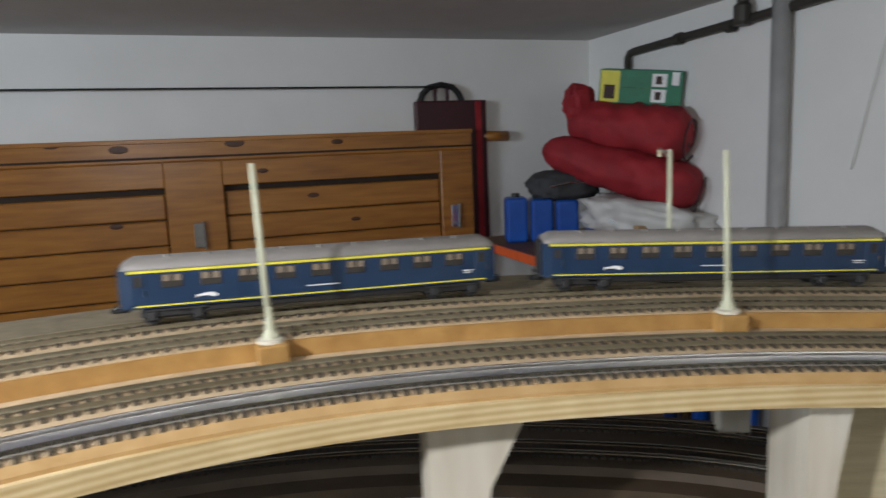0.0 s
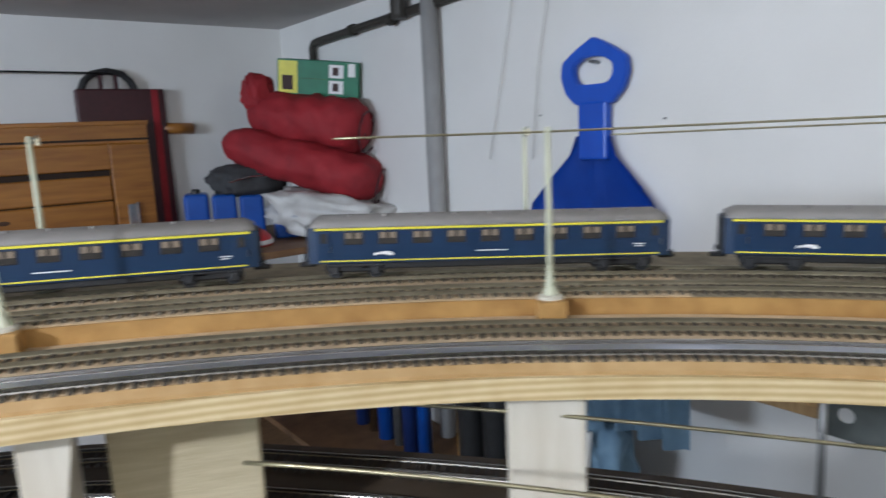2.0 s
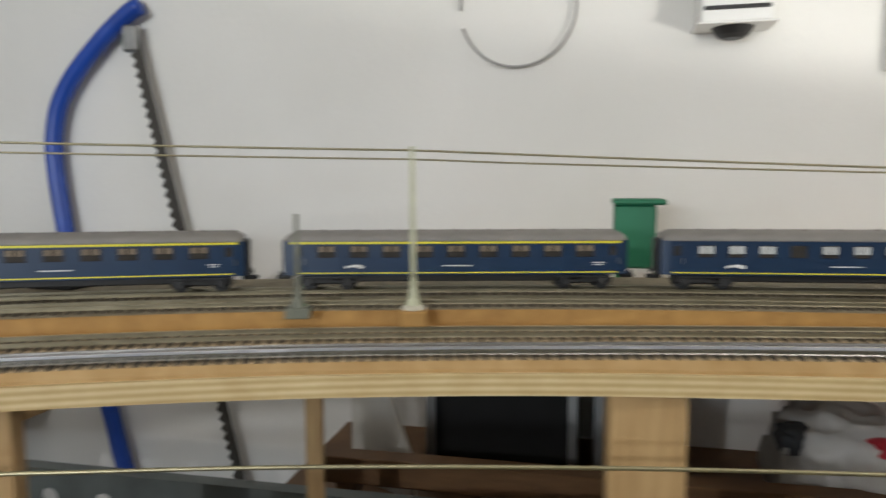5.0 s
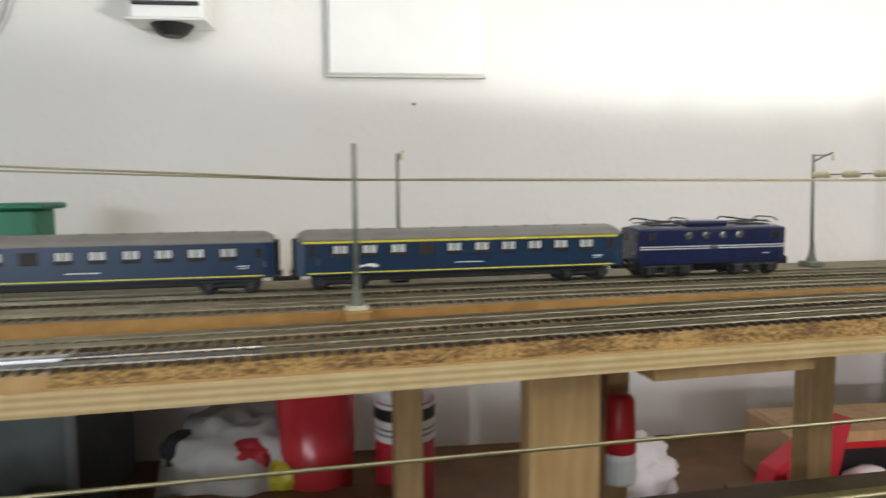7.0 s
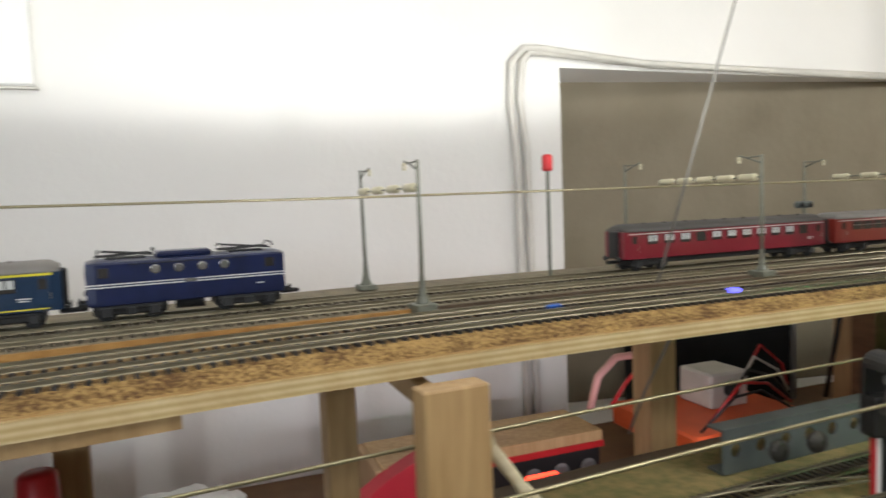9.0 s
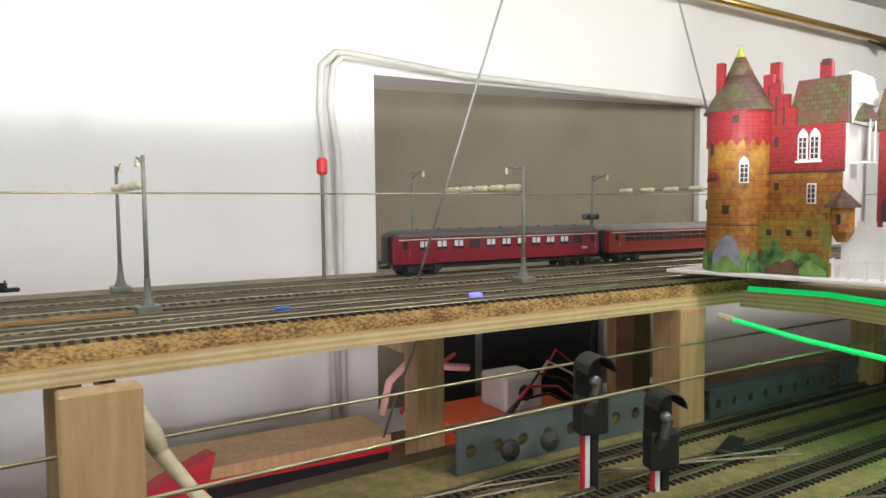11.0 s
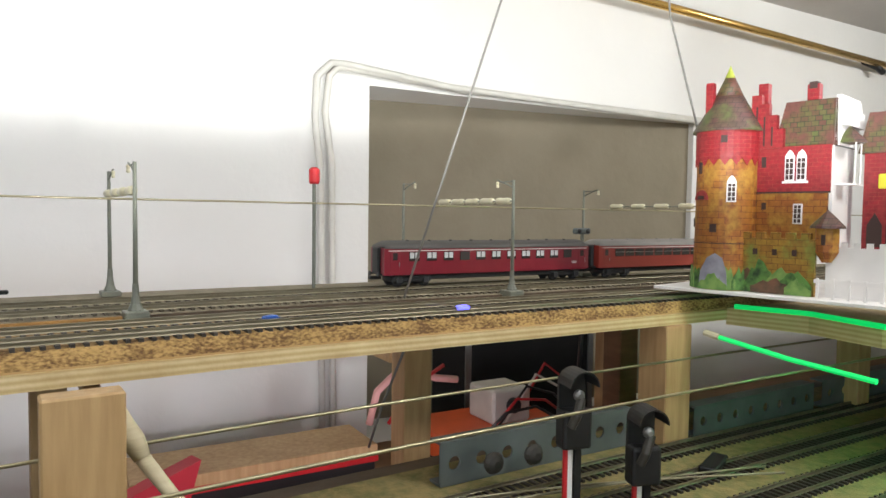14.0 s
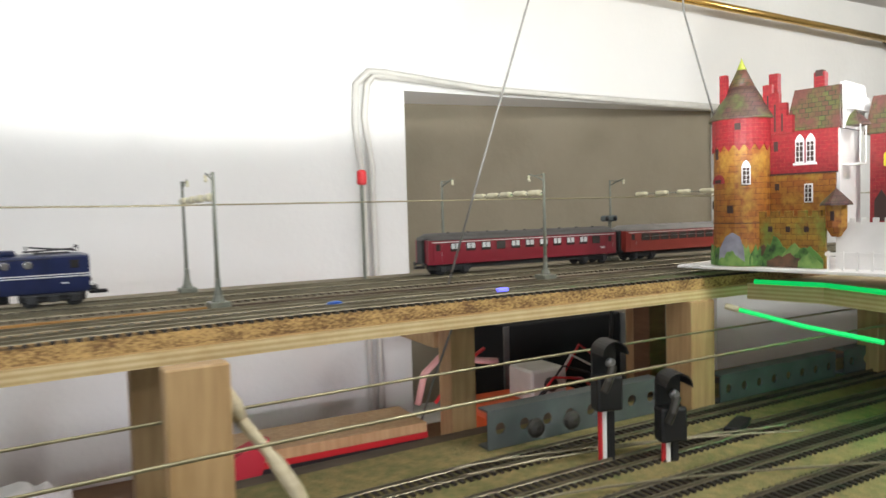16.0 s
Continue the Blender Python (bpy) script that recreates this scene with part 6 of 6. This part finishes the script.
wr = thing("crumpled_white_paper", "crumpled white paper on the low shelf", "paper", m=pose(1.80, -0.95, ZS + 0.0005))
smooth(part("paper", lumpy((0.05, 0.055, 0.035), 91, 0.4, 4, pose(0, 0, 0.031)), "white", wr))
rb = thing("red_paper_bag", "folded red paper bag beside a wooden box", "bag", m=pose(1.75, -1.125, ZS + 0.0005, 0, 0, 18))
part("paper", prism([(-0.05, 0.0), (0.060, 0.0), (0.085, 0.082), (0.02, 0.066), (-0.03, 0.045)], 0.02, m=pose(0, 0, 0, 0, 0, -90)), "redpaper", rb)
part("fold", prism([(-0.05, 0.0), (0.02, 0.0), (0.01, 0.045), (-0.045, 0.06)], 0.012, m=pose(-0.03, 0, 0, 0, 0, -80)), "redpaper", rb)
wbx = thing("wooden_box", "long light wooden box with a black red front", "box", m=pose(1.83, -1.27, ZS + 0.0005))
part("box_top", box((-0.055, -0.13, 0.055), (0.030, 0.13, 0.068), 0.001), "pine", wbx)
part("box_front", box((-0.052, -0.128, 0.0), (0.028, 0.128, 0.055), 0.001), "black", wbx)
part("red_trim", box((-0.0565, -0.13, 0.049), (-0.0545, 0.13, 0.056)), "redplastic", wbx)
part("end_cap", box((-0.056, 0.13, 0.0), (0.03, 0.138, 0.067), 0.001), "card", wbx)
for k in range(3):
    part("socket", lathe([(0.009, 0), (0.010, 0.002), (0.006, 0.003)], 14, m=pose(-0.053, -0.04 - 0.035 * k, 0.028, 0, -90, 0)), "steel", wbx)
cup = thing("white_bowl", "upturned white bowl on the low shelf", "bowl", m=pose(1.755, -1.215, ZS + 0.0005))
smooth(part("bowl", lathe([(0.033, 0), (0.033, 0.004), (0.028, 0.022), (0.012, 0.034), (0, 0.036)], 22), "white", cup))
blk = thing("wooden_block", "short pine block jutting from the recess corner", "block")
part("block", box((1.84, -1.475, 0.945), (1.9655, -1.445, 0.972), 0.001), "pine", blk)
strand("pink_tube", [(1.80, -1.40, 0.885), (1.79, -1.405, 0.925), (1.79, -1.43, 0.945), (1.80, -1.46, 0.942), (1.80, -1.49, 0.93), (1.80, -1.52, 0.925)], 0.0045, "pinkcable", "looped pink tube over the wooden box", "tube")
strand("red_cable", [(1.79, -1.42, 0.885), (1.785, -1.44, 0.915), (1.79, -1.47, 0.935), (1.80, -1.50, 0.945)], 0.0025, "redplastic", "thin red cable over the wooden box", "cable")
oc = thing("orange_tray", "bright orange plastic tray with tools", "tray", m=pose(1.79, -1.575, ZS + 0.0005))
part("tray_floor", box((-0.07, -0.10, 0.03), (0.09, 0.09, 0.06), 0.003), "orange", oc)
part("tray_foot", box((-0.05, -0.08, 0), (0.07, 0.07, 0.03)), "black", oc)
mt = thing("power_supply", "pale power supply with black knob in the tray", "power supply", m=pose(1.82, -1.60, ZS + 0.0605))
part("case_body", box((-0.03, -0.03, 0), (0.03, 0.03, 0.045), 0.003), "cable", mt)
part("dial", lathe([(0.010, 0), (0.010, 0.006), (0.008, 0.008)], 16, m=pose(-0.03, 0.0, 0.024, 0, -90, 0)), "black", mt)
for k in range(5):
    strand("loose_wire", [(1.73 + 0.02 * k, -1.50 - 0.03 * k, 0.862), (1.72 + 0.02 * k, -1.54 - 0.03 * k, 0.90 + 0.008 * k), (1.74 + 0.02 * k, -1.60 - 0.03 * k, 0.895), (1.75 + 0.02 * k, -1.66 - 0.02 * k, 0.862)], 0.0018, ("black", "redplastic", "black", "cable", "redplastic")[k], "loose thin wire over the tray", "wire", "loose wires")
bat = thing("brown_shelf_batten", "brown wooden batten at the shelf front", "batten")
part("batten", box((1.655, -1.62, ZS + 0.0005), (1.672, -1.0, 0.868), 0.001), "brownwood", bat)
led = thing("led_strip", "small strip with red and white lamps", "lamp")
part("strip", box((1.657, -1.52, 0.8682), (1.670, -1.22, 0.8705)), "black", led)
for k, (y, c) in enumerate(((-1.262, "led_red"), (-1.282, "led_red"), (-1.305, "led_white"), (-1.335, "led_white"), (-1.478, "led_red"), (-1.500, "led_red"))):
    part("lamp", box((1.659, y - (0.008 if k else 0.014), 0.8705), (1.668, y + (0.007 if k else 0.018), 0.8745 if k else 0.882), 0.001), c, led)
clip = thing("grey_rod_joint", "jointed grey plastic rod hanging below the board", "rod")
smooth(part("upper_rod", tube([(1.471, -1.104, 1.027), (1.468, -1.108, 1.016), (1.466, -1.113, 1.008), (1.463, -1.117, 0.999)], [0.0045, 0.0062, 0.0060, 0.0045], 12), "ply_face", clip))
smooth(part("lower_rod", tube([(1.463, -1.117, 0.999), (1.456, -1.132, 0.977), (1.453, -1.137, 0.969), (1.448, -1.147, 0.951), (1.4400, -1.1560, 0.9200)], [0.0042, 0.0036, 0.0052, 0.0054, 0.0054], 12), "ply_face", clip))
part("black_clip", tube([(1.484, -1.101, 1.026), (1.482, -1.107, 1.024), (1.477, -1.110, 1.018), (1.473, -1.106, 1.013)], 0.0028, 8), "black", clip)
part("steel_strip", box((1.482, -1.1035, 0.921), (1.485, -1.0965, 1.0300)), "steel", clip)
sst = thing("slotted_steel_strip", "upright slotted steel strip on the lower board", "bracket", m=pose(1.585, -1.665, 0.921))
part("strip", box((-0.003, -0.008, 0), (0.0, 0.008, 0.106)), "steel", sst)
for k in range(9):
    part("slot", box((-0.0036, -0.003, 0.008 + 0.011 * k), (-0.003, 0.003, 0.014 + 0.011 * k)), "black", sst)
drod = strand("dark_stay", [(1.62, -1.56, 0.925), (1.59, -1.535, 0.98), (1.57, -1.52, 1.027)], 0.0022, "black", "thin dark diagonal stay under the board", "stay")


def signal(x, y, top, label):
    zb = 0.9145
    e = thing("colour_light_signal", label, "signal", "colour light signals", Matrix.Translation((x, y, zb)) @ pose(0, 0, 0, 0, 0, math.degrees(math.atan2(-1.073 - y, 1.072 - x)) + 90 + 28))
    h = top - zb
    hd = part("head", box((-0.0115, -0.0080, h - 0.058), (0.0115, 0.0070, h - 0.029), 0.0025, 2), "black", e, "black signal head")
    arch = [(0.0105 * math.cos(math.pi * i / 12), h - 0.0105 + 0.0105 * math.sin(math.pi * i / 12)) for i in range(13)]
    part("back_plate", prism([(0.0105, h - 0.030)] + arch + [(-0.0105, h - 0.030)], 0.003, m=pose(0, 0.003, 0)), "black", hd)
    rim = [(1.09 * x, h - 0.0105 + 1.09 * (z - h + 0.0105)) for x, z in arch]
    part("hood", prism(arch + rim[::-1], 0.021, m=pose(0, -0.017, 0)), "black", hd)
    part("lens", lathe([(0.004, 0), (0.004, 0.003), (0.002, 0.005)], 14, m=pose(0, -0.0062, h - 0.018, 90, 0, 0)), "steel", hd)
    part("tube_light", tube([(0.002, -0.008, h - 0.020), (-0.004, -0.012, h - 0.032), (-0.007, -0.010, h - 0.040)], 0.0035, 10), "pipe", hd)
    part("pole", tube([(-0.003, 0, 0), (-0.003, 0, h - 0.055)], 0.0028, 10), "white", e)
    part("pole_stripe", tube([(-0.0062, -0.0006, 0), (-0.0062, -0.0006, h - 0.055)], 0.0020, 8), "redplastic", e)
    part("cable_duct", box((0.001, -0.002, 0), (0.006, 0.003, h - 0.055)), "black", e)
    part("base", box((-0.011, -0.009, 0), (0.011, 0.009, 0.004), 0.001), "black", e)
    return e


signal(1.447, -1.404, 1.022, "tall black colour light signal with striped pole")
signal(1.423, -1.450, 0.995, "tall black colour light signal beside another")


def low_mast(x, y, h):
    s = LOW.near(x, y)
    e = thing("low_catenary_mast", "pale blue grey mast with flared foot on the lower board", "catenary mast", "lower masts", Matrix.Translation((x, y, low_z(s) - 0.0062)))
    smooth(part("pole", tube([(0, 0, 0), (-0.001, 0, h / 2), (-0.002, 0, h)], [0.0026, 0.0022, 0.0018], 10), "steel", e))
    smooth(part("foot", lathe([(0.0085, 0), (0.008, 0.002), (0.0045, 0.005), (0.0032, 0.012), (0.0026, 0.020)], 14), "steel", e))
    part("arm", tube([(-0.002, 0, h * 0.97), (-0.014, -0.012, h * 0.985)], 0.0008, 6), "brass", e)


low_mast(0.711, 0.718, 0.105)
low_mast(1.215, 0.325, 0.103)

# ---- small things along the line ----
rs = thing("red_marker_post", "red capped marker on a grey post", "marker", m=Matrix.Translation(up_at(UP.near(1.6, -1.297), 0.105)))
part("post", tube([(0, 0, -0.0035), (0, 0, 0.100)], 0.0018, 8), "mast", rs)
part("cap", lathe([(0.004, 0.100), (0.0052, 0.102), (0.0052, 0.114), (0.003, 0.116)], 12), "redplastic", rs)
ls = thing("small_signal_lamp", "grey double headed lamp on a thin post", "lamp", m=Matrix.Translation(up_at(UP.near(1.6, -1.66), 0.135)))
part("post", tube([(0, 0, -0.0045), (0, 0, 0.052)], 0.0012, 8), "mast", ls)
part("head", box((-0.004, -0.013, 0.050), (0.004, 0.013, 0.058), 0.002), "girder", ls)
for dy in (-0.007, 0.007):
    part("lens", lathe([(0.003, 0), (0.003, 0.001), (0.001, 0.002)], 12, m=pose(-0.004, dy, 0.054, 0, -90, 0)), "black", ls)
for k, (s, o) in enumerate(((UP.near(1.6, -1.215), -0.050), (UP.near(1.6, -1.365), -0.062))):
    bl_ = thing("blue_track_clip", "small glowing blue clip between the rails", "clip", "blue clips", Matrix.Translation(up_at(s, o, inner(s) + 0.0022)))
    part("clip", lumpy((0.004, 0.006, 0.002), 120 + k, 0.2, 3, pose(0, 0, 0.0015)), "led_blue" if k else "bluecan", bl_)
wg = thing("grey_model_crane", "small grey model wagon standing behind the tracks", "wagon", m=Matrix.Translation(up_at(UP.near(1.40, 0.06), 0.15, -0.0045)))
part("chassis", box((-0.015, -0.02, 0.0), (0.015, 0.02, 0.006), 0.001), "under", wg)
part("cabin", box((-0.010, -0.012, 0.006), (0.010, 0.012, 0.018), 0.002), "girder", wg)
